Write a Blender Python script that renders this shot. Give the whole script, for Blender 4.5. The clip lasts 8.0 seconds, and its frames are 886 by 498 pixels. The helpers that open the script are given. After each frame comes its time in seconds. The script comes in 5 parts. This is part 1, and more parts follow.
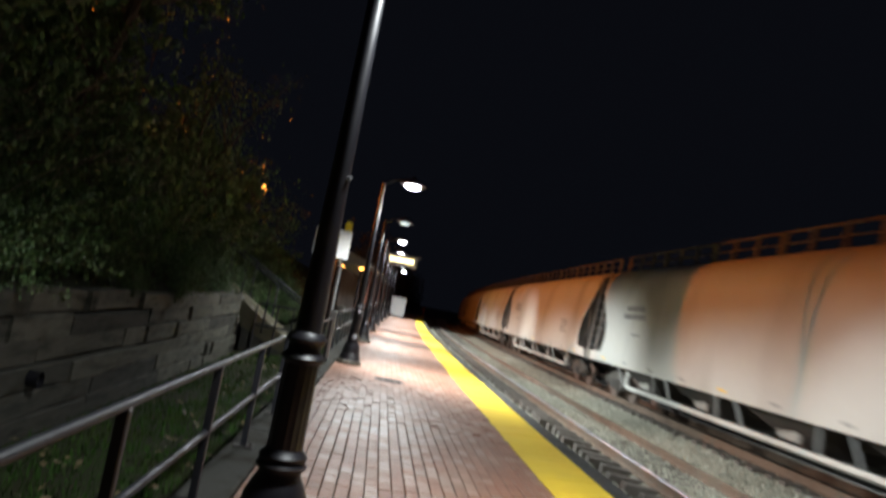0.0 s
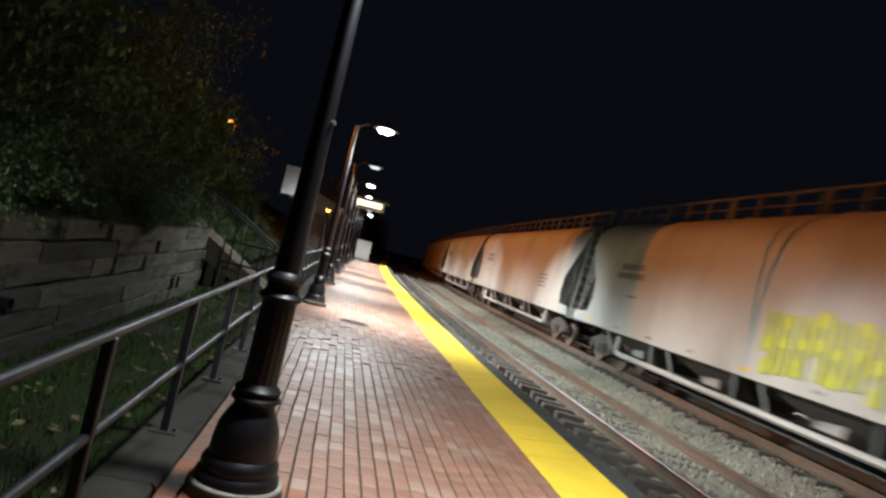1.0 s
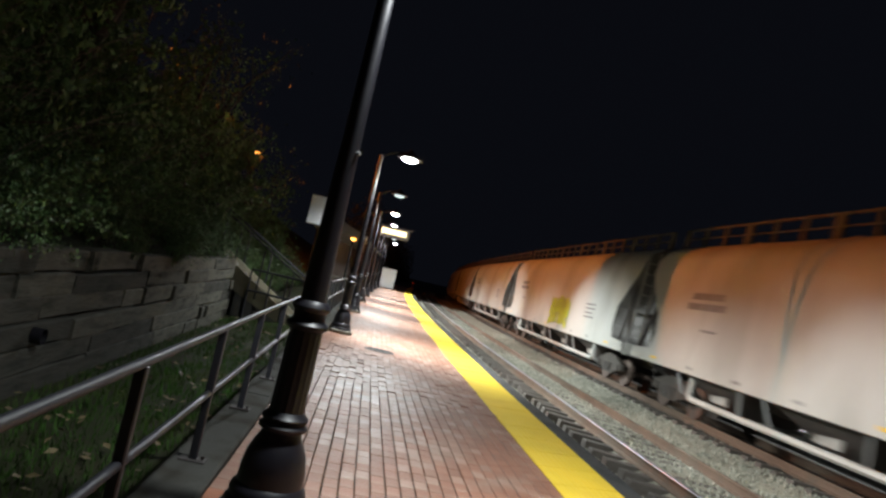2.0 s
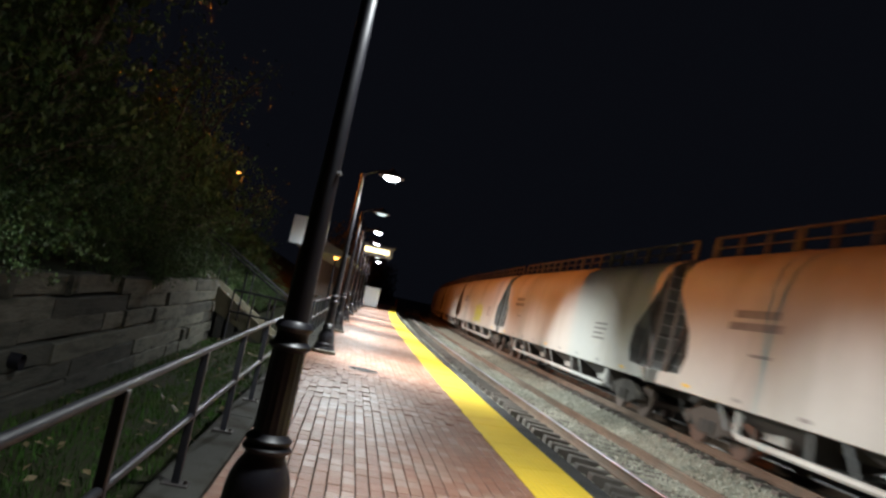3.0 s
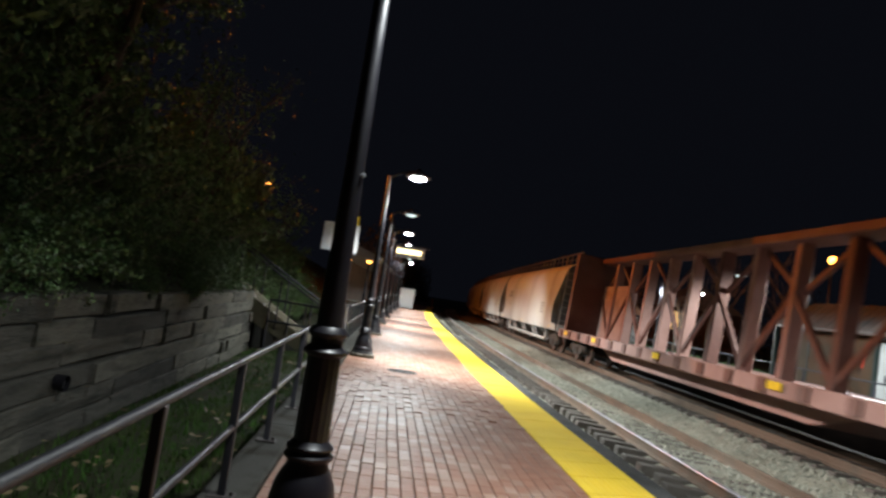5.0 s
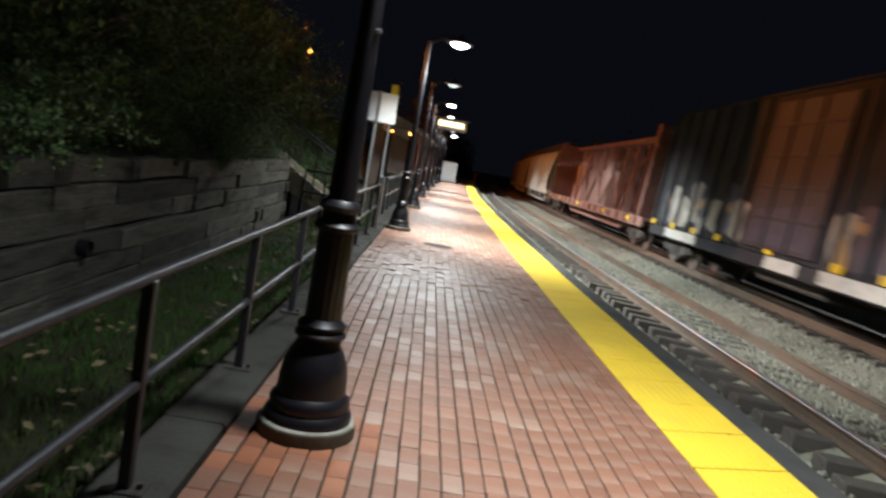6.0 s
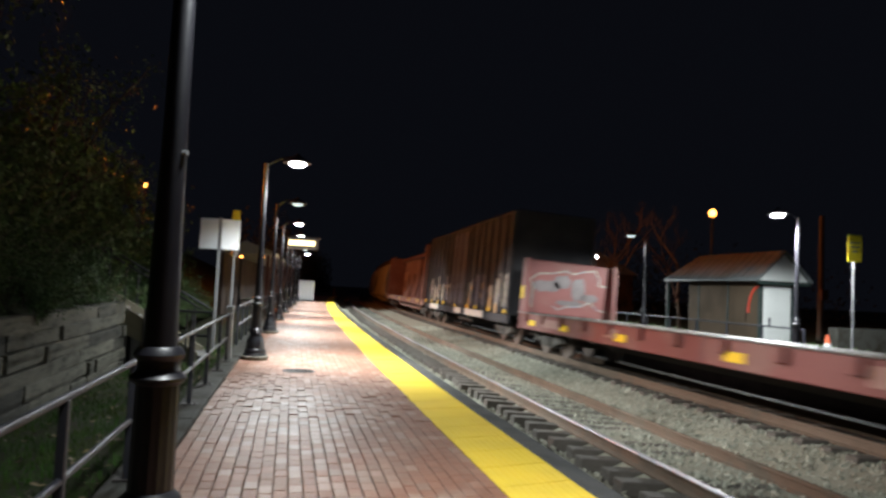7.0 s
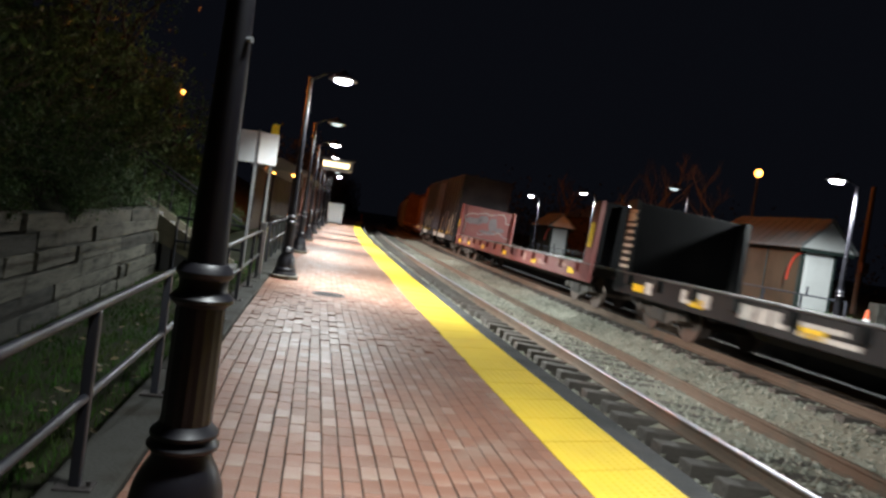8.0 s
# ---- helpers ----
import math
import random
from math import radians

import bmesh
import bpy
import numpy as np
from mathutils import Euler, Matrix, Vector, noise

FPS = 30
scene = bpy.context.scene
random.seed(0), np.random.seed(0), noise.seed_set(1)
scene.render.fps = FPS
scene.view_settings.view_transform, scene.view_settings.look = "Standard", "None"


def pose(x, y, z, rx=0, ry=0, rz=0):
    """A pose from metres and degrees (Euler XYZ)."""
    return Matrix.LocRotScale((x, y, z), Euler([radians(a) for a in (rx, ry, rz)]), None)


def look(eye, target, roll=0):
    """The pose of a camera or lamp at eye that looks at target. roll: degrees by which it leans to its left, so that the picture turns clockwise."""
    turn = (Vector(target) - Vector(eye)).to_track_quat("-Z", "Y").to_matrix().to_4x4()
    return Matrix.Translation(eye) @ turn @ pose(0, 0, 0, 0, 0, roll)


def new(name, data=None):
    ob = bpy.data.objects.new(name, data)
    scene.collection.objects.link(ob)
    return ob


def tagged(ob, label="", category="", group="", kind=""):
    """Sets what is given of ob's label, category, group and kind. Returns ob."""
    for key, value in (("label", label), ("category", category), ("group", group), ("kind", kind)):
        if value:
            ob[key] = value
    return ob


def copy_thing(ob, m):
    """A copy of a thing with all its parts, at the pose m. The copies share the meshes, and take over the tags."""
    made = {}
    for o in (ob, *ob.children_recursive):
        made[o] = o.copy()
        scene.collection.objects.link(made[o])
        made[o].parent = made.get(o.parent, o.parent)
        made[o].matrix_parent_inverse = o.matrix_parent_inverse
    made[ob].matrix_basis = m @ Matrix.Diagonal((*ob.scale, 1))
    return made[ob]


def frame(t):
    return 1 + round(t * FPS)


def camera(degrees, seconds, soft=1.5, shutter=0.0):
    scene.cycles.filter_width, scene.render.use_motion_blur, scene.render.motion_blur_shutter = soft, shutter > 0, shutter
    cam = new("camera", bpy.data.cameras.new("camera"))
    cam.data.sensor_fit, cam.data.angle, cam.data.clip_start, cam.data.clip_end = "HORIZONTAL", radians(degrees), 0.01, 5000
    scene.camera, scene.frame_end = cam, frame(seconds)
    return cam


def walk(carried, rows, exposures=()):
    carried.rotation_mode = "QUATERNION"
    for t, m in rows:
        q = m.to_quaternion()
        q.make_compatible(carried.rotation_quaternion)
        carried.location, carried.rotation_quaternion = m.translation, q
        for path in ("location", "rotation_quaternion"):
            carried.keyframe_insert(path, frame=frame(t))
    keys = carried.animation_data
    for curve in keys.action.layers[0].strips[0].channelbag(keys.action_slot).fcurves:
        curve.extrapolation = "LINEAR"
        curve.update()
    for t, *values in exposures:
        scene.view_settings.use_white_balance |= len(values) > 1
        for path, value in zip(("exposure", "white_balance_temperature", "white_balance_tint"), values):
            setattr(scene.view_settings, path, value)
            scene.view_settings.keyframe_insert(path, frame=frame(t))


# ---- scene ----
# the camera: seconds, x, y, z, yaw, pitch, roll
cam = camera(64.0, 8.0, soft=2.6, shutter=0.5)
PATH = [
    (0.0, -0.009, 0.014, 1.521, -5.63, 4.83, -10.80),
    (0.5, -0.086, -0.097, 1.517, -6.68, -0.30, -12.38),
    (1.0, -0.091, -0.086, 1.513, -8.63, 1.15, -13.61),
    (1.5, -0.089, -0.123, 1.522, -7.04, 2.84, -13.05),
    (1.7, -0.093, -0.120, 1.514, -6.47, 2.79, -13.04),
    (2.8, -0.087, -0.130, 1.513, -7.28, 4.21, -13.08),
    (3.0, -0.087, -0.145, 1.517, -7.89, 4.59, -12.14),
    (3.5, -0.076, -0.138, 1.511, -7.47, 4.23, -11.37),
    (4.0, -0.079, -0.123, 1.516, -6.23, 4.80, -11.05),
    (4.5, -0.076, -0.143, 1.523, -6.62, 4.30, -10.78),
    (4.7, -0.073, -0.129, 1.515, -7.07, 4.21, -9.24),
    (5.8, 0.025, 0.168, 1.526, 0.95, 0.62, -9.15),
    (6.0, 0.074, 0.254, 1.532, -1.39, -6.82, -10.08),
    (6.5, 0.188, 0.413, 1.547, -4.11, -4.19, -5.70),
    (7.0, 0.193, 0.572, 1.569, -12.75, 3.32, -2.75),
    (7.5, 0.102, 0.735, 1.571, -13.26, -0.28, -7.30),
    (8.0, 0.039, 1.081, 1.548, -10.69, -2.18, -8.22),
]
walk(cam, [(t, pose(x, y, z, 90 + p, r, yaw)) for t, x, y, z, yaw, p, r in PATH])

# ---- the line of the platform edge: a gentle curve to the right ----
RADIUS, HEADING, EDGE_X = 1100.0, radians(0.2), 1.96
CX, CY = EDGE_X + RADIUS * math.cos(HEADING), -RADIUS * math.sin(HEADING)
RAIL_Z, CANT = -0.25, radians(3.2)


def arc(s, off, z=0.0):
    """s metres along the platform edge, off metres to its right."""
    a, r = HEADING + s / RADIUS, RADIUS - off
    return Vector((CX - r * math.cos(a), CY + r * math.sin(a), z))


def on_arc(s, off, z=0.0, turn=0.0):
    """A pose whose y axis runs along the line."""
    p = arc(s, off, z)
    return pose(p.x, p.y, p.z, 0, 0, -math.degrees(HEADING + s / RADIUS) + turn)


# ---- night sky ----
world = bpy.data.worlds.new("night")
scene.world = world
world.use_nodes = True
world.node_tree.nodes["Background"].inputs[0].default_value = (0.35, 0.40, 0.62, 1)
world.node_tree.nodes["Background"].inputs[1].default_value = 0.008
scene.view_settings.exposure = 0.0


# ---- materials ----
def mat(name, a, b=None, rough=0.7, metal=0.0, grain=30.0, stain=2.0, dirt=None, dirt_amount=0.4, bump=0.2, island=0.0, glow=0.0, coords="Object", spec=0.5, stretch=None):
    m = bpy.data.materials.new(name)
    m.use_nodes = True
    n, l = m.node_tree.nodes, m.node_tree.links
    p = n["Principled BSDF"]
    p.inputs["Metallic"].default_value = metal
    p.inputs["Specular IOR Level"].default_value = spec
    b = b or tuple(c * 0.7 for c in a)
    tc = n.new("ShaderNodeTexCoord")
    src = tc.outputs[coords]
    if stretch:
        mp = n.new("ShaderNodeMapping")
        mp.inputs["Scale"].default_value = stretch
        l.new(src, mp.inputs[0])
        src = mp.outputs[0]
    fine = n.new("ShaderNodeTexNoise")
    fine.inputs["Scale"].default_value, fine.inputs["Detail"].default_value = grain, 5
    coarse = n.new("ShaderNodeTexNoise")
    coarse.inputs["Scale"].default_value, coarse.inputs["Detail"].default_value = stain, 6
    l.new(src, fine.inputs["Vector"])
    l.new(src, coarse.inputs["Vector"])
    mix = n.new("ShaderNodeMix")
    mix.data_type = "RGBA"
    mix.inputs["A"].default_value, mix.inputs["B"].default_value = (*a, 1), (*b, 1)
    l.new(fine.outputs["Fac"], mix.inputs["Factor"])
    ramp = n.new("ShaderNodeValToRGB")
    ramp.color_ramp.elements[0].position, ramp.color_ramp.elements[1].position = 0.48, 0.68
    l.new(coarse.outputs["Fac"], ramp.inputs[0])
    amount = n.new("ShaderNodeMath")
    amount.operation = "MULTIPLY"
    amount.inputs[1].default_value = dirt_amount
    l.new(ramp.outputs[0], amount.inputs[0])
    mix2 = n.new("ShaderNodeMix")
    mix2.data_type = "RGBA"
    mix2.inputs["B"].default_value = (*(dirt or tuple(c * 0.45 for c in b)), 1)
    l.new(amount.outputs[0], mix2.inputs["Factor"])
    l.new(mix.outputs["Result"], mix2.inputs["A"])
    colour = mix2.outputs["Result"]
    if island:
        info = n.new("ShaderNodeNewGeometry" if island > 0 else "ShaderNodeObjectInfo")
        mr = n.new("ShaderNodeMapRange")
        mr.inputs["To Min"].default_value, mr.inputs["To Max"].default_value = 1 - abs(island), 1 + abs(island)
        l.new(info.outputs["Random Per Island" if island > 0 else "Random"], mr.inputs["Value"])
        hs = n.new("ShaderNodeHueSaturation")
        l.new(mr.outputs[0], hs.inputs["Value"])
        l.new(colour, hs.inputs["Color"])
        colour = hs.outputs[0]
    l.new(colour, p.inputs["Base Color"])
    rr = n.new("ShaderNodeMapRange")
    rr.inputs["To Min"].default_value, rr.inputs["To Max"].default_value = max(rough - 0.15, 0.05), min(rough + 0.15, 1)
    l.new(coarse.outputs["Fac"], rr.inputs["Value"])
    l.new(rr.outputs[0], p.inputs["Roughness"])
    if bump:
        bp = n.new("ShaderNodeBump")
        bp.inputs["Strength"].default_value, bp.inputs["Distance"].default_value = bump, 0.01
        l.new(fine.outputs["Fac"], bp.inputs["Height"])
        l.new(bp.outputs[0], p.inputs["Normal"])
    if glow:
        p.inputs["Emission Color"].default_value = (*a, 1)
        p.inputs["Emission Strength"].default_value = glow
    return m


M_BRICK = mat("paver_brick", (0.30, 0.135, 0.082), (0.20, 0.092, 0.06), rough=0.55, grain=60, stain=2.2, dirt=(0.34, 0.23, 0.175), dirt_amount=0.6, bump=0.5, island=0.13)
M_BRICK_ONE = mat("paver_brick_single", (0.30, 0.135, 0.082), (0.20, 0.092, 0.06), rough=0.55, grain=60, stain=2.2, dirt=(0.34, 0.23, 0.175), dirt_amount=0.6, bump=0.5, island=-0.13)
M_BRICK_PALE = mat("bleached_paver_brick", (0.34, 0.205, 0.15), (0.25, 0.135, 0.095), rough=0.5, grain=50, stain=3.0, dirt=(0.38, 0.29, 0.23), dirt_amount=0.5, bump=0.5, island=0.12)
M_BRICK_NEW = mat("replaced_paver_brick", (0.36, 0.13, 0.06), (0.28, 0.10, 0.05), rough=0.6, grain=60, stain=2, bump=0.4, island=-0.15)
M_JOINT = mat("sand_joint", (0.055, 0.042, 0.033), rough=0.95, grain=80, bump=0.6)
M_YELLOW = mat("tactile_yellow", (0.86, 0.61, 0.05), (0.80, 0.55, 0.04), rough=0.6, grain=40, stain=1.2, dirt=(0.62, 0.42, 0.06), dirt_amount=0.35, bump=0.2, spec=0.3)
M_CONCRETE = mat("concrete", (0.22, 0.21, 0.20), (0.14, 0.135, 0.13), rough=0.85, grain=35, stain=1.3, dirt_amount=0.6, bump=0.4)
M_KERB = mat("kerb_concrete", (0.075, 0.074, 0.066), (0.045, 0.044, 0.038), spec=0.2, rough=0.9, grain=45, stain=2.6, dirt=(0.028, 0.022, 0.014), dirt_amount=0.85, bump=0.5)
M_FOOT = mat("footing_concrete", (0.12, 0.095, 0.06), (0.075, 0.06, 0.04), rough=0.9, grain=30, stain=4, dirt_amount=0.6, bump=0.5)
M_GROUT = mat("grout", (0.42, 0.41, 0.36), (0.28, 0.27, 0.23), rough=0.9, grain=30, stain=4, dirt_amount=0.7, bump=0.4)
M_EDGE = mat("asphalt_edge", (0.075, 0.074, 0.072), (0.042, 0.042, 0.042), spec=0.25, rough=0.85, grain=70, stain=2, bump=0.6)
M_BALLAST = mat("ballast_bed", (0.35, 0.345, 0.27), (0.155, 0.15, 0.118), rough=0.9, grain=22, stain=1.0, dirt=(0.25, 0.225, 0.165), dirt_amount=0.5, bump=1.0)
M_SHADEBED = mat("shade_black_ballast", (0.03, 0.027, 0.023), (0.016, 0.014, 0.012), rough=0.9, spec=0.15, grain=24, stain=2, bump=1.0)
M_STONE = mat("ballast_stone", (0.37, 0.37, 0.305), (0.21, 0.21, 0.165), rough=0.8, grain=25, stain=1.0, dirt=(0.20, 0.175, 0.125), dirt_amount=0.6, bump=0.4, island=0.35)
M_TIE = mat("weathered_tie", (0.135, 0.118, 0.10), (0.07, 0.06, 0.052), rough=0.9, grain=18, stain=3, bump=0.7, stretch=(1, 6, 6))
M_RUST = mat("rail_rust", (0.165, 0.118, 0.082), (0.10, 0.068, 0.048), rough=0.8, metal=0.2, grain=40, stain=1, bump=0.4)
M_DULL = mat("dull_rail_rust", (0.10, 0.07, 0.05), (0.06, 0.042, 0.03), rough=0.95, spec=0.1, grain=40, stain=1, bump=0.4)
M_STEEL = mat("rail_head", (0.45, 0.43, 0.46), (0.36, 0.34, 0.37), rough=0.58, metal=1.0, grain=50, stain=2, dirt=(0.35, 0.27, 0.24), bump=0.05)
M_ASPHALT = mat("worn_asphalt", (0.038, 0.038, 0.037), (0.024, 0.024, 0.024), spec=0.2, rough=0.9, grain=70, stain=1.5, bump=0.5)
M_GROUND = mat("dark_ground", (0.05, 0.045, 0.035), (0.03, 0.028, 0.02), rough=0.95, grain=3, stain=0.3, bump=0.6)
M_SOIL = mat("soil_and_thatch", (0.022, 0.036, 0.011), (0.032, 0.026, 0.016), spec=0.15, rough=0.95, grain=12, stain=1.5, dirt=(0.035, 0.025, 0.014), bump=0.9)
M_GRASS = mat("grass_blade", (0.055, 0.135, 0.02), (0.03, 0.08, 0.013), spec=0.15, rough=0.75, grain=3, stain=1.0, dirt=(0.12, 0.11, 0.04), dirt_amount=0.5, bump=0, island=0.35)
M_LITTER = mat("dry_leaf", (0.19, 0.145, 0.07), (0.11, 0.08, 0.04), rough=0.7, grain=8, bump=0.1, island=0.5)
M_LEAF = mat("shrub_leaf", (0.105, 0.195, 0.06), (0.062, 0.13, 0.042), rough=0.5, grain=4, stain=0.7, dirt=(0.10, 0.10, 0.035), dirt_amount=0.5, bump=0, island=0.45)
M_BARK = mat("bark", (0.11, 0.085, 0.065), (0.06, 0.047, 0.037), rough=0.9, grain=25, bump=0.8, stretch=(1, 1, 0.2))
M_TIMBER = mat("old_timber", (0.125, 0.117, 0.092), (0.045, 0.042, 0.032), rough=0.9, grain=11, stain=2.6, dirt=(0.026, 0.027, 0.019), dirt_amount=0.9, bump=1.0, stretch=(5, 0.8, 5), island=-0.6)
M_BLACK = mat("black_enamel", (0.008, 0.0075, 0.011), (0.013, 0.012, 0.017), rough=0.4, grain=60, stain=4, bump=0.06, spec=0.5)
M_RAILPAINT = mat("railing_paint", (0.016, 0.017, 0.024), (0.028, 0.029, 0.038), rough=0.45, grain=60, stain=5, bump=0.06, spec=0.6)
M_GALV = mat("galvanised", (0.42, 0.43, 0.44), (0.3, 0.31, 0.32), rough=0.5, metal=0.7, grain=30, stain=6, bump=0.1)
M_WHITE = mat("white_sheet", (0.80, 0.82, 0.84), (0.72, 0.74, 0.76), rough=0.5, grain=10, stain=1, dirt_amount=0.12, bump=0.05)
M_SIGN_YELLOW = mat("sign_yellow", (0.85, 0.72, 0.03), (0.8, 0.65, 0.03), rough=0.5, grain=10, dirt_amount=0.1, bump=0.03)
M_LENS = mat("lit_lamp_glass", (0.90, 0.96, 1.0), (0.9, 0.96, 1.0), glow=60, bump=0)
M_DIM = mat("dim_lamp_glass", (0.75, 0.92, 0.95), (0.75, 0.92, 0.95), glow=1.2, bump=0)
M_SODIUM = mat("sodium_lamp_glass", (1.0, 0.36, 0.06), (1.0, 0.36, 0.06), glow=12, bump=0)
M_WARM = mat("warm_glow", (1.0, 0.80, 0.42), (1.0, 0.80, 0.42), glow=4, bump=0)
M_WINDOW = mat("lit_window", (1.0, 0.62, 0.25), (1.0, 0.62, 0.25), glow=0.8, bump=0)
M_HOPPER = mat("hopper_grey_paint", (0.56, 0.56, 0.52), (0.47, 0.47, 0.43), rough=0.6, grain=12, stain=0.55, dirt=(0.25, 0.235, 0.20), dirt_amount=0.5, bump=0.08, stretch=(1, 1, 0.35))
M_HOPPER_B = mat("hopper_band_grey", (0.33, 0.33, 0.32), (0.28, 0.28, 0.27), rough=0.6, grain=12, stain=0.6, dirt=(0.18, 0.15, 0.13), dirt_amount=0.6, bump=0.08, stretch=(1, 1, 0.35))
M_ENDSHEET = mat("shaded_end_sheet", (0.17, 0.165, 0.155), (0.10, 0.097, 0.09), rough=0.75, spec=0.3, grain=14, stain=0.9, dirt=(0.05, 0.046, 0.042), dirt_amount=0.7, bump=0.15)
M_UNDER = mat("underframe_grime", (0.075, 0.068, 0.06), (0.04, 0.036, 0.032), rough=0.8, grain=25, stain=2, dirt=(0.12, 0.10, 0.08), bump=0.4)
M_BOGIE = mat("bogie_grime", (0.085, 0.076, 0.064), (0.05, 0.044, 0.037), rough=0.85, grain=25, stain=2, bump=0.4)
M_WHEEL = mat("wheel_steel", (0.16, 0.12, 0.10), (0.10, 0.075, 0.06), rough=0.6, metal=0.5, grain=25, bump=0.2)
M_BROWN = mat("oxide_brown_paint", (0.15, 0.062, 0.045), (0.105, 0.043, 0.032), rough=0.65, grain=12, stain=0.8, dirt=(0.26, 0.16, 0.13), dirt_amount=0.4, bump=0.15)
M_PINK = mat("sun_faded_oxide", (0.36, 0.21, 0.175), (0.27, 0.15, 0.125), rough=0.75, grain=10, stain=1.2, dirt=(0.2, 0.1, 0.08), bump=0.15)
M_PALEPANEL = mat("pale_partition_paint", (0.52, 0.38, 0.33), (0.40, 0.27, 0.23), rough=0.7, grain=10, stain=1.4, dirt=(0.16, 0.09, 0.07), dirt_amount=0.7, bump=0.15)
M_BOX = mat("dark_box_paint", (0.034, 0.033, 0.037), (0.022, 0.021, 0.024), spec=0.2, rough=0.75, grain=12, stain=0.8, dirt=(0.065, 0.062, 0.064), dirt_amount=0.5, bump=0.15)
M_BOXDOOR = mat("box_door_paint", (0.04, 0.034, 0.04), (0.028, 0.024, 0.03), rough=0.6, grain=12, stain=0.9, dirt=(0.05, 0.04, 0.06), dirt_amount=0.7, bump=0.12)
M_RED = mat("flat_red_paint", (0.20, 0.052, 0.045), (0.14, 0.036, 0.031), rough=0.6, grain=12, stain=1.0, dirt=(0.20, 0.125, 0.10), dirt_amount=0.5, bump=0.15)
M_CHARCOAL = mat("charcoal_paint", (0.014, 0.0145, 0.016), (0.010, 0.0105, 0.011), rough=0.7, grain=12, stain=1.0, dirt=(0.05, 0.046, 0.042), dirt_amount=0.4, bump=0.15, spec=0.25)
M_DEEPBLACK = mat("deep_black_paint", (0.006, 0.006, 0.0065), (0.004, 0.004, 0.0045), rough=0.85, spec=0.08, grain=12, stain=1.0, dirt=(0.012, 0.011, 0.010), bump=0.2)
M_DECK = mat("worn_deck", (0.26, 0.245, 0.225), (0.16, 0.15, 0.135), rough=0.6, grain=18, stain=1.5, bump=0.4)
M_MARKING = mat("faded_white_marking", (0.58, 0.55, 0.50), (0.45, 0.42, 0.38), rough=0.7, grain=20, stain=5, dirt_amount=0.5, bump=0)
M_DARKMARK = mat("dark_stencil", (0.27, 0.26, 0.25), rough=0.7, grain=20, stain=6, bump=0)
M_REFLECT = mat("yellow_reflector", (0.85, 0.55, 0.02), (0.8, 0.5, 0.02), rough=0.4, grain=30, dirt_amount=0.2, bump=0)
M_SPRAY_Y = mat("sprayed_yellow", (0.62, 0.66, 0.03), (0.5, 0.55, 0.03), rough=0.5, grain=15, stain=3, bump=0)
M_SPRAY_G = mat("sprayed_grey", (0.15, 0.12, 0.12), (0.10, 0.075, 0.075), rough=0.5, grain=15, stain=3, bump=0)
M_SPRAY_W = mat("sprayed_cream", (0.36, 0.33, 0.25), (0.22, 0.20, 0.17), rough=0.5, grain=8, stain=3, dirt=(0.12, 0.12, 0.18), dirt_amount=0.7, bump=0)
M_SPRAY_O = mat("sprayed_gold", (0.42, 0.25, 0.10), (0.30, 0.19, 0.09), rough=0.5, grain=8, stain=3, bump=0)
M_SPRAY_B = mat("sprayed_blue", (0.055, 0.052, 0.08), (0.035, 0.034, 0.055), rough=0.5, grain=8, stain=3, bump=0)
M_ROOF = mat("metal_roof", (0.24, 0.26, 0.265), (0.17, 0.185, 0.19), rough=0.45, grain=20, stain=1, bump=0.2)
M_SIDING = mat("white_siding", (0.74, 0.76, 0.75), (0.66, 0.68, 0.67), rough=0.6, grain=15, stain=1, dirt_amount=0.15, bump=0.1)
M_TAN = mat("tan_panel", (0.12, 0.085, 0.052), (0.095, 0.066, 0.042), spec=0.2, rough=0.7, grain=15, stain=1, bump=0.15)
M_GREEN = mat("dark_green_trim", (0.03, 0.05, 0.045), rough=0.5, grain=15, bump=0.1)
M_ORANGE = mat("cone_orange", (0.75, 0.13, 0.04), (0.65, 0.10, 0.03), rough=0.5, grain=10, bump=0.05)
M_REDPAINT = mat("red_paint", (0.55, 0.06, 0.03), rough=0.5, grain=10, bump=0)
M_IRON = mat("cast_iron", (0.09, 0.08, 0.075), (0.06, 0.05, 0.05), rough=0.55, metal=0.5, grain=40, bump=0.4)
M_FARWOOD = mat("bare_twigs", (0.16, 0.11, 0.08), (0.10, 0.07, 0.05), rough=0.9, grain=8, bump=0)
M_FARLEAF = mat("far_foliage", (0.03, 0.035, 0.02), (0.02, 0.022, 0.014), rough=0.8, grain=2, stain=0.4, bump=0, island=0.4)
M_BRICKHOUSE = mat("house_wall", (0.10, 0.07, 0.055), (0.07, 0.05, 0.04), rough=0.85, grain=10, stain=0.6, bump=0.3)


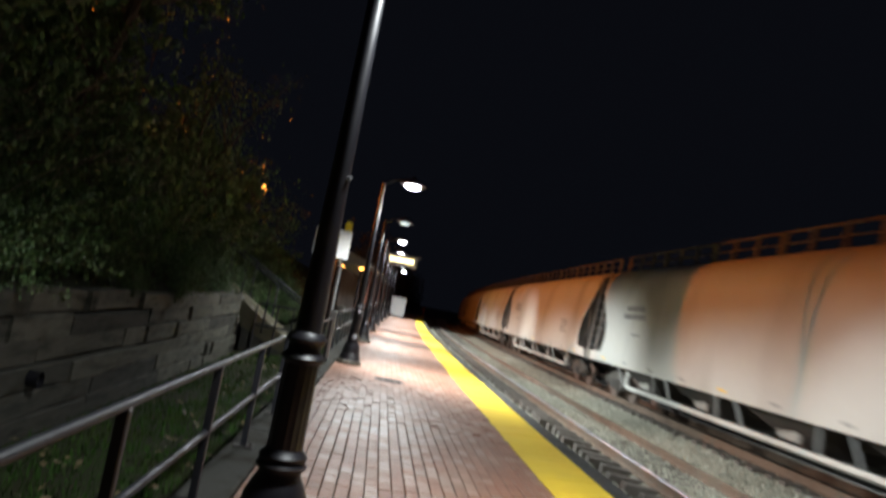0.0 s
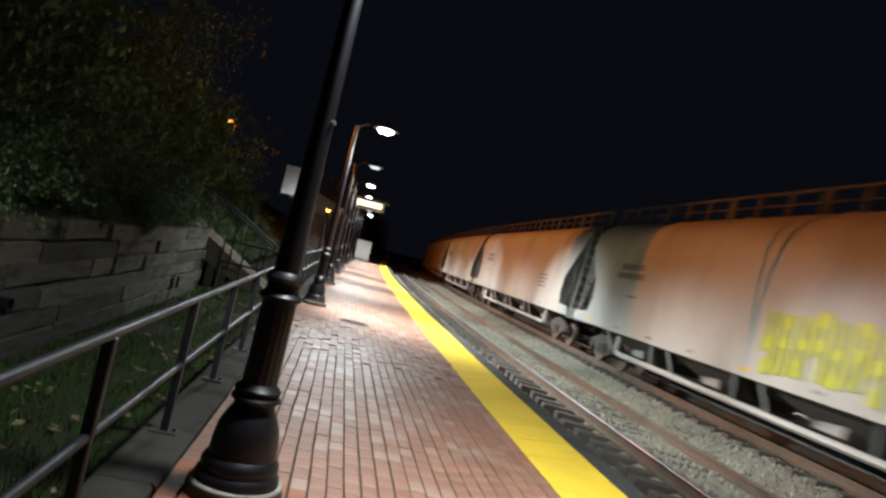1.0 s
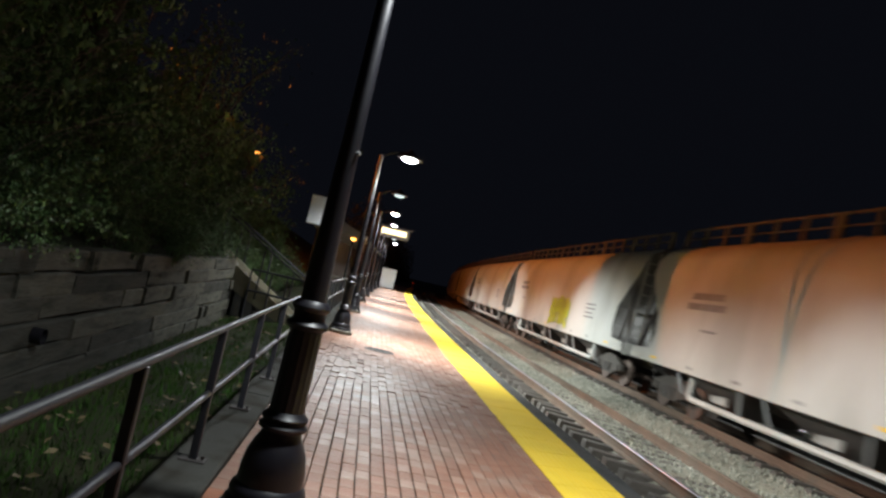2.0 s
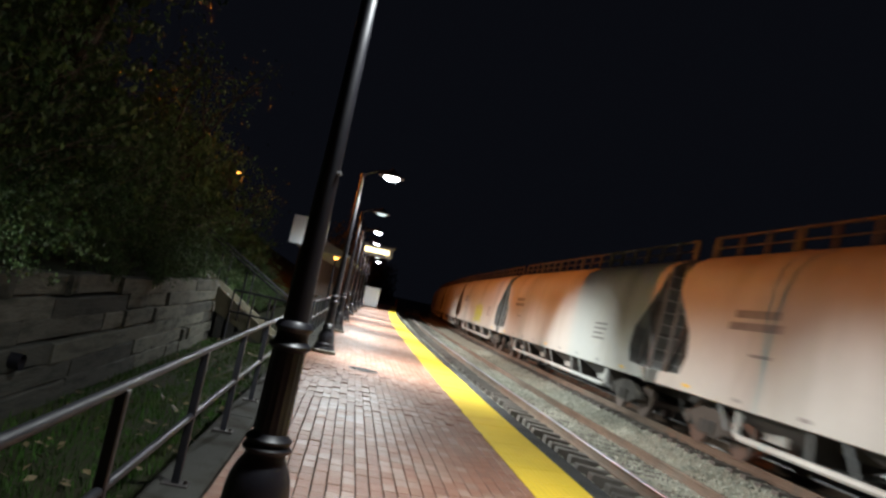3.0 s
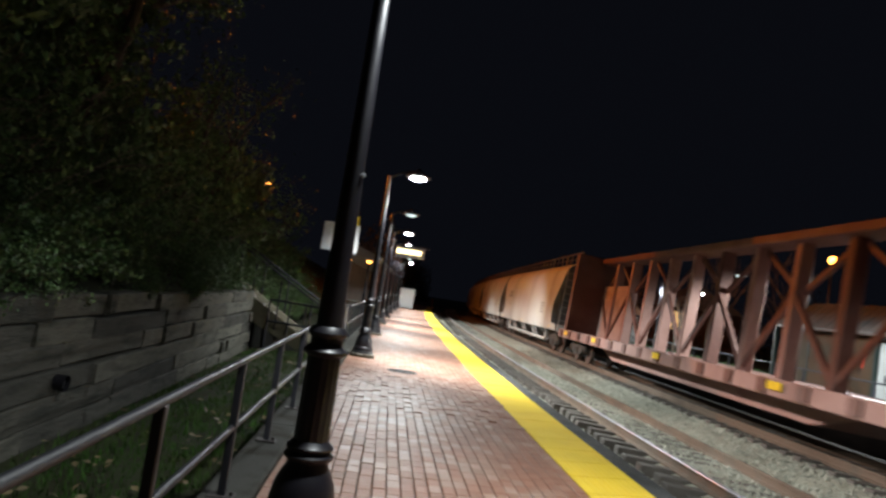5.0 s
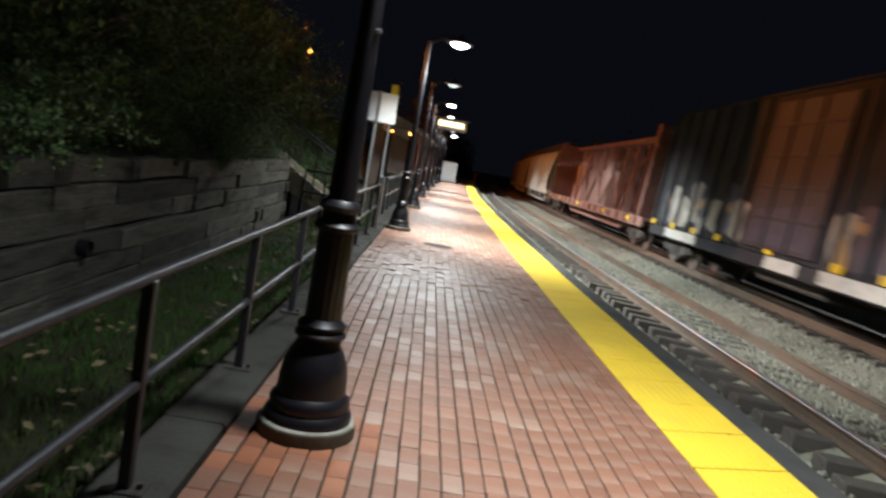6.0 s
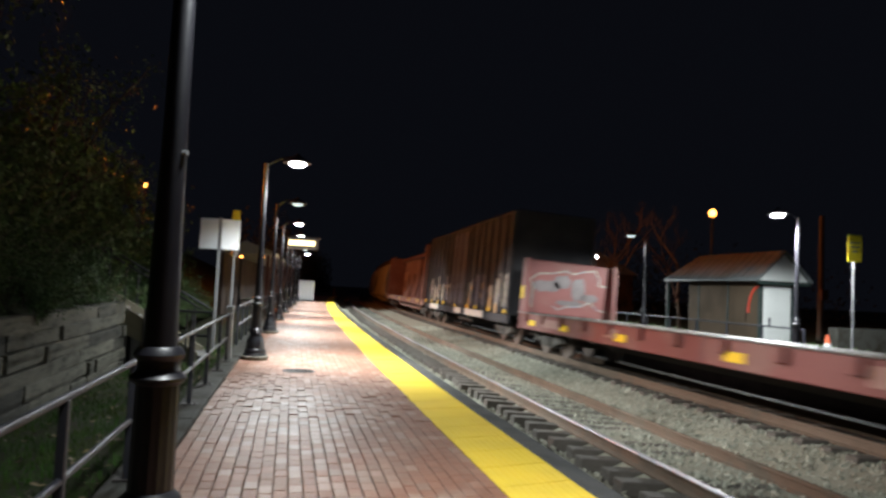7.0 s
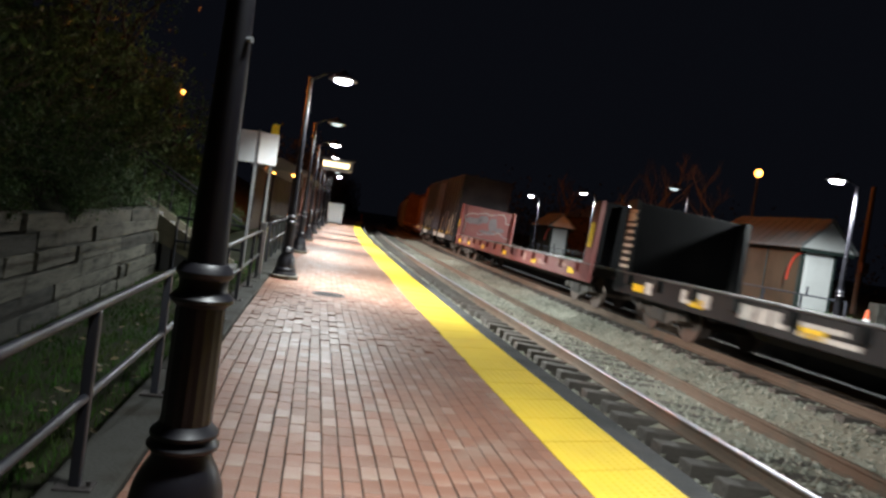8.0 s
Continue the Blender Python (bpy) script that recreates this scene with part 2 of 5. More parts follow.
# ---- mesh building ----
class Build:
    def __init__(self):
        self.v, self.f = [], []

    def add(self, verts, faces):
        k = len(self.v)
        self.v.extend(tuple(p) for p in verts)
        self.f.extend(tuple(i + k for i in f) for f in faces)
        return self

    def box(self, x0, x1, y0, y1, z0, z1, c=0.0, m=None):
        """A box with chamfered edges c wide."""
        c = min(c, (x1 - x0) / 2.1, (y1 - y0) / 2.1, (z1 - z0) / 2.1)
        if c <= 0:
            v = [(x, y, z) for x in (x0, x1) for y in (y0, y1) for z in (z0, z1)]
            f = [(0, 1, 3, 2), (4, 6, 7, 5), (0, 4, 5, 1), (2, 3, 7, 6), (0, 2, 6, 4), (1, 5, 7, 3)]
        else:
            v, f = [], []
            for sx in (0, 1):
                for sy in (0, 1):
                    for sz in (0, 1):
                        x, y, z = (x0, x1)[sx], (y0, y1)[sy], (z0, z1)[sz]
                        xi, yi, zi = x + (c, -c)[sx], y + (c, -c)[sy], z + (c, -c)[sz]
                        v += [(x, yi, zi), (xi, y, zi), (xi, yi, z)]
            k = lambda sx, sy, sz, a: ((sx * 2 + sy) * 2 + sz) * 3 + a
            for s in (0, 1):
                f += [(k(s, 0, 0, 0), k(s, 0, 1, 0), k(s, 1, 1, 0), k(s, 1, 0, 0))[:: 1 if s == 0 else -1]]
                f += [(k(0, s, 0, 1), k(1, s, 0, 1), k(1, s, 1, 1), k(0, s, 1, 1))[:: 1 if s == 0 else -1]]
                f += [(k(0, 0, s, 2), k(0, 1, s, 2), k(1, 1, s, 2), k(1, 0, s, 2))[:: 1 if s == 0 else -1]]
            for p in (0, 1):
                for q in (0, 1):
                    f += [(k(p, q, 0, 0), k(p, q, 1, 0), k(p, q, 1, 1), k(p, q, 0, 1))]
                    f += [(k(p, 0, q, 0), k(p, 1, q, 0), k(p, 1, q, 2), k(p, 0, q, 2))]
                    f += [(k(0, p, q, 1), k(1, p, q, 1), k(1, p, q, 2), k(0, p, q, 2))]
            for p in (0, 1):
                for q in (0, 1):
                    for r in (0, 1):
                        f += [(k(p, q, r, 0), k(p, q, r, 1), k(p, q, r, 2))]
        if m is not None:
            v = [m @ Vector(p) for p in v]
        return self.add(v, f)

    def beam(self, a, b, w, h=None, up=(0, 0, 1)):
        """A square bar from a to b."""
        a, b, h = Vector(a), Vector(b), h or w
        d = (b - a).normalized()
        u = Vector(up)
        if abs(d.dot(u)) > 0.99:
            u = Vector((1, 0, 0))
        r = d.cross(u).normalized() * w / 2
        t = r.cross(d).normalized() * h / 2
        v = [p + i * r + j * t for p in (a, b) for i, j in ((-1, -1), (1, -1), (1, 1), (-1, 1))]
        return self.add(v, [(3, 2, 1, 0), (4, 5, 6, 7), (0, 1, 5, 4), (1, 2, 6, 5), (2, 3, 7, 6), (3, 0, 4, 7)])

    def tube(self, points, radii, n=10, cap=True):
        """A round bar through points."""
        pts = [Vector(p) for p in points]
        if not isinstance(radii, (list, tuple)):
            radii = [radii] * len(pts)
        k, u = len(self.v), None
        for i, p in enumerate(pts):
            d = (pts[min(i + 1, len(pts) - 1)] - pts[max(i - 1, 0)]).normalized()
            if u is None:
                u = d.orthogonal().normalized()
            u = (u - d * u.dot(d)).normalized()
            w = d.cross(u)
            for j in range(n):
                a = 2 * math.pi * j / n
                self.v.append(tuple(p + (u * math.cos(a) + w * math.sin(a)) * radii[i]))
        for i in range(len(pts) - 1):
            for j in range(n):
                q = (j + 1) % n
                self.f.append((k + i * n + j, k + i * n + q, k + (i + 1) * n + q, k + (i + 1) * n + j))
        if cap:
            self.f.append(tuple(k + j for j in reversed(range(n))))
            self.f.append(tuple(k + (len(pts) - 1) * n + j for j in range(n)))
        return self

    def lathe(self, profile, n=24, at=(0, 0, 0), flutes=0.0):
        """A turned body: profile of (radius, height)."""
        k = len(self.v)
        for r, z in profile:
            for j in range(n):
                a = 2 * math.pi * j / n
                q = r * (1 - (flutes if j % 2 else 0))
                self.v.append((at[0] + q * math.cos(a), at[1] + q * math.sin(a), at[2] + z))
        for i in range(len(profile) - 1):
            for j in range(n):
                q = (j + 1) % n
                self.f.append((k + i * n + j, k + i * n + q, k + (i + 1) * n + q, k + (i + 1) * n + j))
        self.f.append(tuple(k + j for j in reversed(range(n))))
        self.f.append(tuple(k + (len(profile) - 1) * n + j for j in range(n)))
        return self

    def prism(self, outline, x0, x1):
        """An outline of (y, z), thick from x0 to x1."""
        n = len(outline)
        v = [(x, y, z) for x in (x0, x1) for y, z in outline]
        return self.add(v, [tuple(range(n)), tuple(reversed(range(n, 2 * n)))] + [(i, n + i, n + (i + 1) % n, (i + 1) % n) for i in range(n)])

    def sweep(self, section, s0, s1, step):
        """A closed section of (off, z) along the line."""
        n, k = len(section), len(self.v)
        count = max(1, round((s1 - s0) / step))
        for i in range(count + 1):
            s = s0 + (s1 - s0) * i / count
            self.v.extend(tuple(arc(s, o, z)) for o, z in section)
        for i in range(count):
            for j in range(n):
                q = (j + 1) % n
                self.f.append((k + i * n + j, k + (i + 1) * n + j, k + (i + 1) * n + q, k + i * n + q))
        self.f.append(tuple(k + j for j in range(n)))
        self.f.append(tuple(k + count * n + j for j in reversed(range(n))))
        return self

    def mesh(self, name, material, smooth=False):
        me = bpy.data.meshes.new(name)
        me.from_pydata(self.v, [], self.f)
        me.materials.append(material)
        b = bmesh.new()
        b.from_mesh(me)
        if len(b.faces) < 60000:
            bmesh.ops.recalc_face_normals(b, faces=b.faces)
        b.to_mesh(me)
        b.free()
        if smooth:
            me.polygons.foreach_set("use_smooth", [True] * len(me.polygons))
            me.set_sharp_from_angle(angle=radians(40))
        return me


def part(name, build, material, parent=None, label="", smooth=False):
    ob = new(name, build.mesh(name, material, smooth))
    ob.parent = parent
    return tagged(ob, label)


def thing(name, m, label, category, group="", kind=""):
    ob = new(name)
    ob.empty_display_size = 0.3
    ob.matrix_basis = m
    return tagged(ob, label, category, group, kind)


def single(name, build, material, label, category, kind="", smooth=False, m=None):
    ob = part(name, build, material, None, "", smooth)
    if m is not None:
        ob.matrix_basis = m
    return tagged(ob, label, category, "", kind)


# ---- the large structure ----
S0, S1 = -14.0, 140.0
ground = Build().add([(-1500, -1500, -1.2), (1500, -1500, -1.2), (1500, 1500, -1.2), (-1500, 1500, -1.2)], [(0, 1, 2, 3)])
single("ground", ground, M_GROUND, "dark ground reaching to the horizon at night", "ground", "structure")


def bed_z(off):
    """The height of the ballast, canted under both tracks."""
    if off < 1.9:
        return -0.50
    if off < 2.35:
        return -0.59
    if off < 4.5:
        return -0.418 - (off - 2.42) * 0.054
    if off < 5.9:
        return -0.58 + (off - 4.5) * 0.085
    return -0.46 - max(0, min(off, 8.4) - 6.3) * 0.054


def build_bed():
    b = Build()
    offs = [0.9, 1.3, 1.7, 1.95, 2.42, 3.1, 3.9, 4.5, 5.0, 5.5, 5.9, 6.3, 7.0, 7.8, 8.4, 9.4]
    rnd = random.Random(3)
    n = 220
    for i in range(n + 1):
        s = S0 + (S1 - S0) * i / n
        for o in offs:
            b.v.append(tuple(arc(s, o, bed_z(o) + rnd.uniform(-0.02, 0.015))))
    w = len(offs)
    for i in range(n):
        for j in range(w - 1):
            b.f.append((i * w + j, i * w + j + 1, (i + 1) * w + j + 1, (i + 1) * w + j))
    single("ballast_bed", b, M_BALLAST, "grey crushed stone track bed", "track bed", "structure")


build_bed()


def rails():
    for name, o, z in (("rail_platform_outer", 2.42, 0.0), ("rail_platform_inner", 3.90, -0.083), ("rail_train_outer", 6.30, 0.0), ("rail_train_inner", 7.78, -0.083)):
        ob = thing(name, pose(0, 0, 0), "rust brown steel rail with a worn shiny head", "rail", "track rails", "structure")
        t = RAIL_Z + z
        web = Build().sweep([(o - 0.07, t - 0.17), (o + 0.07, t - 0.17), (o + 0.07, t - 0.155), (o + 0.012, t - 0.13), (o + 0.012, t - 0.045), (o + 0.035, t - 0.035), (o + 0.035, t - 0.012), (o - 0.035, t - 0.012), (o - 0.035, t - 0.035), (o - 0.012, t - 0.045), (o - 0.012, t - 0.13), (o - 0.07, t - 0.155)], S0, S1, 2.0)
        part("web", web, M_DULL if o > 7 else M_RUST, ob)
        head = Build().sweep([(o - 0.036, t - 0.0118), (o + 0.036, t - 0.0118), (o + 0.03, t), (o - 0.03, t)], S0, S1, 2.0)
        part("head", head, M_STEEL if o < 3.0 else M_DULL if o > 7 else M_RUST, ob, "worn rail head")


rails()


def ties():
    """Wooden sleepers; the near ones one by one, the far ones joined."""
    rnd = random.Random(5)
    tie = Build().box(-1.28, 1.28, -0.11, 0.11, -0.17, 0.0, 0.012).mesh("sleeper", M_TIE)
    for name, centre in (("platform_track_sleepers", 3.16), ("train_track_sleepers", 7.04)):
        owner = thing(name, pose(0, 0, 0), "row of weathered wooden sleepers under the rails", "sleepers", "", "structure")
        far = Build()
        s = -6.0
        while s < 110:
            m = on_arc(s, centre + rnd.uniform(-0.06, 0.06), RAIL_Z - 0.165 - 0.042 + rnd.uniform(-0.01, 0.012), rnd.uniform(-1.5, 1.5)) @ pose(0, 0, 0, 0, 3.2, 0)
            if s < 48:
                ob = new("sleeper", tie)
                ob.parent = owner
                ob.matrix_basis = m
            else:
                far.box(-1.28, 1.28, -0.11, 0.11, -0.17, 0.0, 0, m)
            s += 0.53
        tagged(part("sleeper_rest", far, M_TIE, owner), kind="stuff")


ties()
# Near-black ballast sheets, laid to paint the shade under and behind the train.
shade_bed = Build().sweep([(6.42, -0.62), (7.66, -0.62), (7.66, -0.492), (7.04, -0.452), (6.42, -0.425)], S0, 110, 1.5)
shade_bed.sweep([(7.92, -0.7), (9.345, -0.7), (9.345, -0.55), (8.4, -0.535), (7.92, -0.52)], S0, 110, 1.5)
single("shade_ballast", shade_bed, M_SHADEBED, "near-black ballast sheets painting the shade under and behind the train", "track bed", "structure")


def stones():
    """Loose ballast, joined."""
    rnd = random.Random(8)
    b = Build()
    base = [(1, 0, 0), (-1, 0, 0), (0, 1, 0), (0, -1, 0), (0, 0, 1), (0, 0, -1)]
    faces = [(0, 2, 4), (2, 1, 4), (1, 3, 4), (3, 0, 4), (2, 0, 5), (1, 2, 5), (3, 1, 5), (0, 3, 5)]
    for _ in range(36000):
        s = -4.0 + 44 * rnd.random() ** 1.5
        o = rnd.uniform(0.95, 6.2) if rnd.random() < 0.85 else rnd.uniform(5.6, 6.2)
        if abs(o - 2.42) < 0.09 or abs(o - 3.9) < 0.09 or abs(o - 6.3) < 0.09:
            continue
        r = rnd.uniform(0.018, 0.042)
        c = arc(s, o, bed_z(o) + rnd.uniform(-0.005, 0.02))
        e = Euler((rnd.uniform(0, 6), rnd.uniform(0, 6), rnd.uniform(0, 6))).to_matrix()
        k = len(b.v)
        b.v.extend(tuple(c + e @ Vector((v[0] * r * rnd.uniform(0.7, 1.2), v[1] * r * rnd.uniform(0.7, 1.2), v[2] * r * rnd.uniform(0.6, 1.0)))) for v in base)
        b.f.extend((f[0] + k, f[1] + k, f[2] + k) for f in faces)
    single("ballast_stones", b, M_STONE, "loose grey ballast stones between the rails", "ballast", "stuff")


stones()

# the platform body, its edge, the yellow strip and the kerb under the railing
body = Build().sweep([(-2.675, -1.2), (0.70, -1.2), (0.70, -0.014), (-2.675, -0.014)], S0, 100, 2.0)
single("platform_base", body, M_JOINT, "sand bed of the brick platform", "platform", "structure")
edge = Build().sweep([(0.704, -1.0), (0.97, -1.0), (0.97, -0.03), (0.95, -0.006), (0.704, -0.004)], S0, 100, 2.0)
single("platform_edge", edge, M_EDGE, "dark grey asphalt and concrete platform edge", "platform edge", "structure")


def kerb_slabs():
    """A row of worn concrete slabs that carry the railing."""
    owner = thing("kerb", pose(0, 0, 0), "dark grey concrete kerb slabs below the railing", "kerb", "", "structure")
    rnd = random.Random(6)
    for i in range(42):
        s0 = -8.0 + i * 1.675
        d, e, u = rnd.uniform(-0.006, 0.006), rnd.uniform(-0.008, 0.008), rnd.uniform(-0.02, 0.0)
        top = 0.045 + d
        section = [(-3.005 + u, -0.7), (-2.682 + e, -0.7), (-2.682 + e, top - 0.016), (-2.70 + e, top), (-2.985 + u, top), (-3.005 + u, top - 0.02)]
        part("kerb_slab", Build().sweep(section, s0 + 0.006, s0 + 1.669, 0.8), M_KERB, owner)


kerb_slabs()
far_side = Build().sweep([(9.35, -1.2), (14.5, -1.2), (14.5, 0.0), (9.37, 0.0), (9.35, -0.02)], -5, 100, 2.0)
single("far_platform", far_side, M_ASPHALT, "dark grey paved platform across the tracks", "platform", "structure")
lawn = Build()
lawn.add([arc(-14, 14.5, -0.02), arc(-14, 90, -0.02), arc(100, 90, -0.02), arc(100, 14.5, -0.02)], [(0, 1, 2, 3)])
single("far_lawn", lawn, M_SOIL, "dim grass behind the far platform", "lawn", "structure")
far_end = Build().sweep([(-2.62, -1.2), (9.0, -1.2), (9.0, -0.5), (-2.62, -0.5)], 100, 160, 6.0)
single("far_trackside", far_end, M_GROUND, "dark trackside ground beyond the platform", "ground", "structure")


def tactile():
    """The yellow warning tiles, cut on the skew."""
    owner = thing("tactile_strip", pose(0, 0, 0), "bright yellow tactile warning strip along the platform edge", "tactile strip", "", "structure")
    rest = Build()
    rnd = random.Random(4)
    skew = 0.20
    i, s = 0, -6.05
    dome = [(-0.5, -0.5), (0.5, -0.5), (0.5, 0.5), (-0.5, 0.5)]
    while s < 99:
        b = Build() if s < 30 else rest
        z = 0.002 + rnd.uniform(-0.0015, 0.0015)
        e = 0.61 - 0.014
        q = [arc(s, 0.004, 0), arc(s + e, 0.004, 0), arc(s + e + skew, 0.697, 0), arc(s + skew, 0.697, 0)]
        k = len(b.v)
        for p in q:
            b.v.append((p.x, p.y, -0.03))
        for p in q:
            b.v.append((p.x, p.y, z))
        b.f += [(k + 4, k + 7, k + 6, k + 5)] + [(k + j, k + 4 + j, k + 4 + (j + 1) % 4, k + (j + 1) % 4) for j in range(4)]
        if s < 9:
            for u in range(10):
                for v in range(10):
                    fu, fv = (u + 0.5) / 10, (v + 0.5) / 10
                    c = arc(s + fu * e + fv * skew, 0.004 + fv * 0.693, 0)
                    k = len(b.v)
                    for w, h in ((0.024, z + 0.0003), (0.013, z + 0.005)):
                        b.v.extend((c.x + w * dx, c.y + w * dy, h) for dx, dy in dome)
                    b.f += [(k + 4, k + 5, k + 6, k + 7)] + [(k + j, k + (j + 1) % 4, k + 4 + (j + 1) % 4, k + 4 + j) for j in range(4)]
        if s < 30:
            part("tactile_tile", b, M_YELLOW, owner)
        s += 0.61
    tagged(part("tactile_rest", rest, M_YELLOW, owner), kind="stuff")


tactile()

# ---- the timber wall, the stairs and the bank ----
WALL_X = -2.6


def timber_wall():
    owner = thing("wall_timber", pose(0, 0, 0), "old grey railway timber retaining wall, weathered and uneven", "retaining wall", "", "structure")
    rnd = random.Random(12)
    h = 0.21
    for course in range(6):
        y = -6.0 + (course % 2) * 1.1 + rnd.uniform(-0.3, 0.3)
        z0 = -0.20 + course * h
        while y < 14.9:
            z = z0 + rnd.uniform(-0.016, 0.016)
            ln = min(rnd.choice((0.2, rnd.uniform(0.7, 1.3), rnd.uniform(1.3, 2.3), rnd.uniform(1.6, 2.4), rnd.uniform(1.8, 2.4))), 14.95 - y)
            if ln < 0.15:
                break
            d = rnd.uniform(-0.03, 0.025) - course * 0.012 + (0.03 if ln < 0.3 else 0)
            x = WALL_X + d
            b = Build()
            nseg = 5
            gap, sag = rnd.uniform(0.006, 0.02), rnd.uniform(-0.02, 0.02)
            k0 = len(b.v)
            for i in range(nseg + 1):
                yy = y + gap + (ln - 2 * gap) * i / nseg
                for px, pz in ((-0.2, 0.004), (-0.012, 0.004), (0.0, 0.018), (0.0, h - 0.018), (-0.012, h - 0.004), (-0.2, h - 0.004)):
                    b.v.append((x + px + (rnd.uniform(-0.009, 0.009) if px > -0.1 else 0), yy, z + pz + sag * (i / nseg - 0.5) + rnd.uniform(-0.006, 0.006)))
            for i in range(nseg):
                for j in range(6):
                    q = (j + 1) % 6
                    b.f.append((k0 + i * 6 + j, k0 + i * 6 + q, k0 + (i + 1) * 6 + q, k0 + (i + 1) * 6 + j))
            b.f += [tuple(range(6)), tuple(reversed(range(nseg * 6, nseg * 6 + 6)))]
            part("timber", b, M_TIMBER, owner)
            y += ln
    back = Build().box(WALL_X - 0.6, WALL_X - 0.24, -6, 14.9, -1.0, 1.02)
    part("backing", back, M_GROUND, owner)
    single("drain_pipe", Build().tube([(WALL_X - 0.1, 6.13, 0.34), (WALL_X + 0.07, 6.13, 0.335)], 0.07, 14, cap=False).tube([(WALL_X + 0.03, 6.13, 0.335), (WALL_X + 0.034, 6.13, 0.335)], 0.06, 14), M_BLACK, "black drain pipe end in the timber wall", "pipe", smooth=True)


timber_wall()


def bank_z(x, y):
    """The slope behind the timber wall, and the verge before it."""
    d = max(0.0, WALL_X - 0.25 - x)
    return 0.98 + 0.62 * d - 0.006 * d * d + 0.12 * noise.noise(Vector((x * 0.6, y * 0.6, 0)))


def bank():
    b = Build()
    xs = [-2.82, -3.3, -4, -5, -6.5, -8.5, -11, -14, -18, -30]
    ys = [-14 + 2 * i for i in range(15)] + [16.5, 19, 22, 26, 30, 36, 44, 55, 70, 90, 130]
    for y in ys:
        for x in xs:
            z = bank_z(x, y)
            if y > 14.9:
                near = -0.15 + 0.75 * max(0, -2.0 - x) * 0.55
                z = min(z, near)
            b.v.append((x, y, z))
    w = len(xs)
    for i in range(len(ys) - 1):
        for j in range(w - 1):
            b.f.append((i * w + j, i * w + j + 1, (i + 1) * w + j + 1, (i + 1) * w + j))
    single("bank", b, M_SOIL, "dark overgrown slope behind the timber wall", "bank", "structure")
    v = Build()
    rnd = random.Random(2)
    for i in range(61):
        y = -10 + i * 1.2
        e = arc(y, -3.0, 0).x
        for j in range(7):
            v.v.append((e + (-2.58 - 0.35 * (y > 15) - e) * j / 6, y, -0.02 - 0.13 * math.sin(j / 6 * math.pi * 0.5) + rnd.uniform(-0.015, 0.015)))
    for i in range(60):
        for j in range(6):
            v.f.append((i * 7 + j, i * 7 + j + 1, (i + 1) * 7 + j + 1, (i + 1) * 7 + j))
    single("verge", v, M_SOIL, "strip of soil and turf between kerb and wall", "verge", "structure")


bank()


def grass():
    rnd = random.Random(21)
    b = Build()
    for _ in range(34000):
        y = -3.0 + 21.5 * rnd.random() ** 1.4
        e = arc(y, -3.01, 0).x
        u = rnd.random()
        x = e + (-2.55 - e) * u
        z = -0.02 - 0.13 * math.sin(u * math.pi * 0.5) - 0.01
        if noise.noise(Vector((x * 1.3, y * 1.3, 5))) < -0.25 and rnd.random() < 0.7:
            continue
        h, a, lean = rnd.uniform(0.03, 0.10), rnd.uniform(0, 6.28), rnd.uniform(0.01, 0.05)
        w = rnd.uniform(0.003, 0.006)
        dx, dy = math.cos(a), math.sin(a)
        k = len(b.v)
        b.v += [(x - dy * w, y + dx * w, z), (x + dy * w, y - dx * w, z), (x + dx * lean, y + dy * lean, z + h)]
        b.f.append((k, k + 1, k + 2))
    single("grass", b, M_GRASS, "short green grass on the verge by the railing", "grass", "stuff")
    c = Build()
    for _ in range(500):
        y = -3.0 + 20.5 * rnd.random() ** 1.3
        e = arc(y, -3.01, 0).x
        u = rnd.random()
        leaf(c, Vector((e + (-2.55 - e) * u, y, 0.03 - 0.13 * math.sin(u * math.pi * 0.5))), rnd, rnd.uniform(0.025, 0.05), 0.5)
    for _ in range(14):
        s, o = rnd.uniform(3, 14), rnd.uniform(-2.5, -0.1)
        leaf(c, arc(s, o, 0.012), rnd, rnd.uniform(0.02, 0.03), 0.1)
    single("fallen_leaves", c, M_LITTER, "dry yellow brown leaves scattered on the grass", "fallen leaves", "stuff")


def leaf(b, p, rnd, r, tilt=3.0):
    e = Euler((rnd.uniform(-tilt, tilt), rnd.uniform(-tilt, tilt), rnd.uniform(0, 6.28))).to_matrix()
    k = len(b.v)
    for v in ((-1, 0, 0), (-0.1, 0.55, 0.12), (1, 0, 0.05), (-0.1, -0.55, 0.12)):
        b.v.append(tuple(p + e @ (Vector(v) * r)))
    b.f.append((k, k + 1, k + 2, k + 3))


grass()


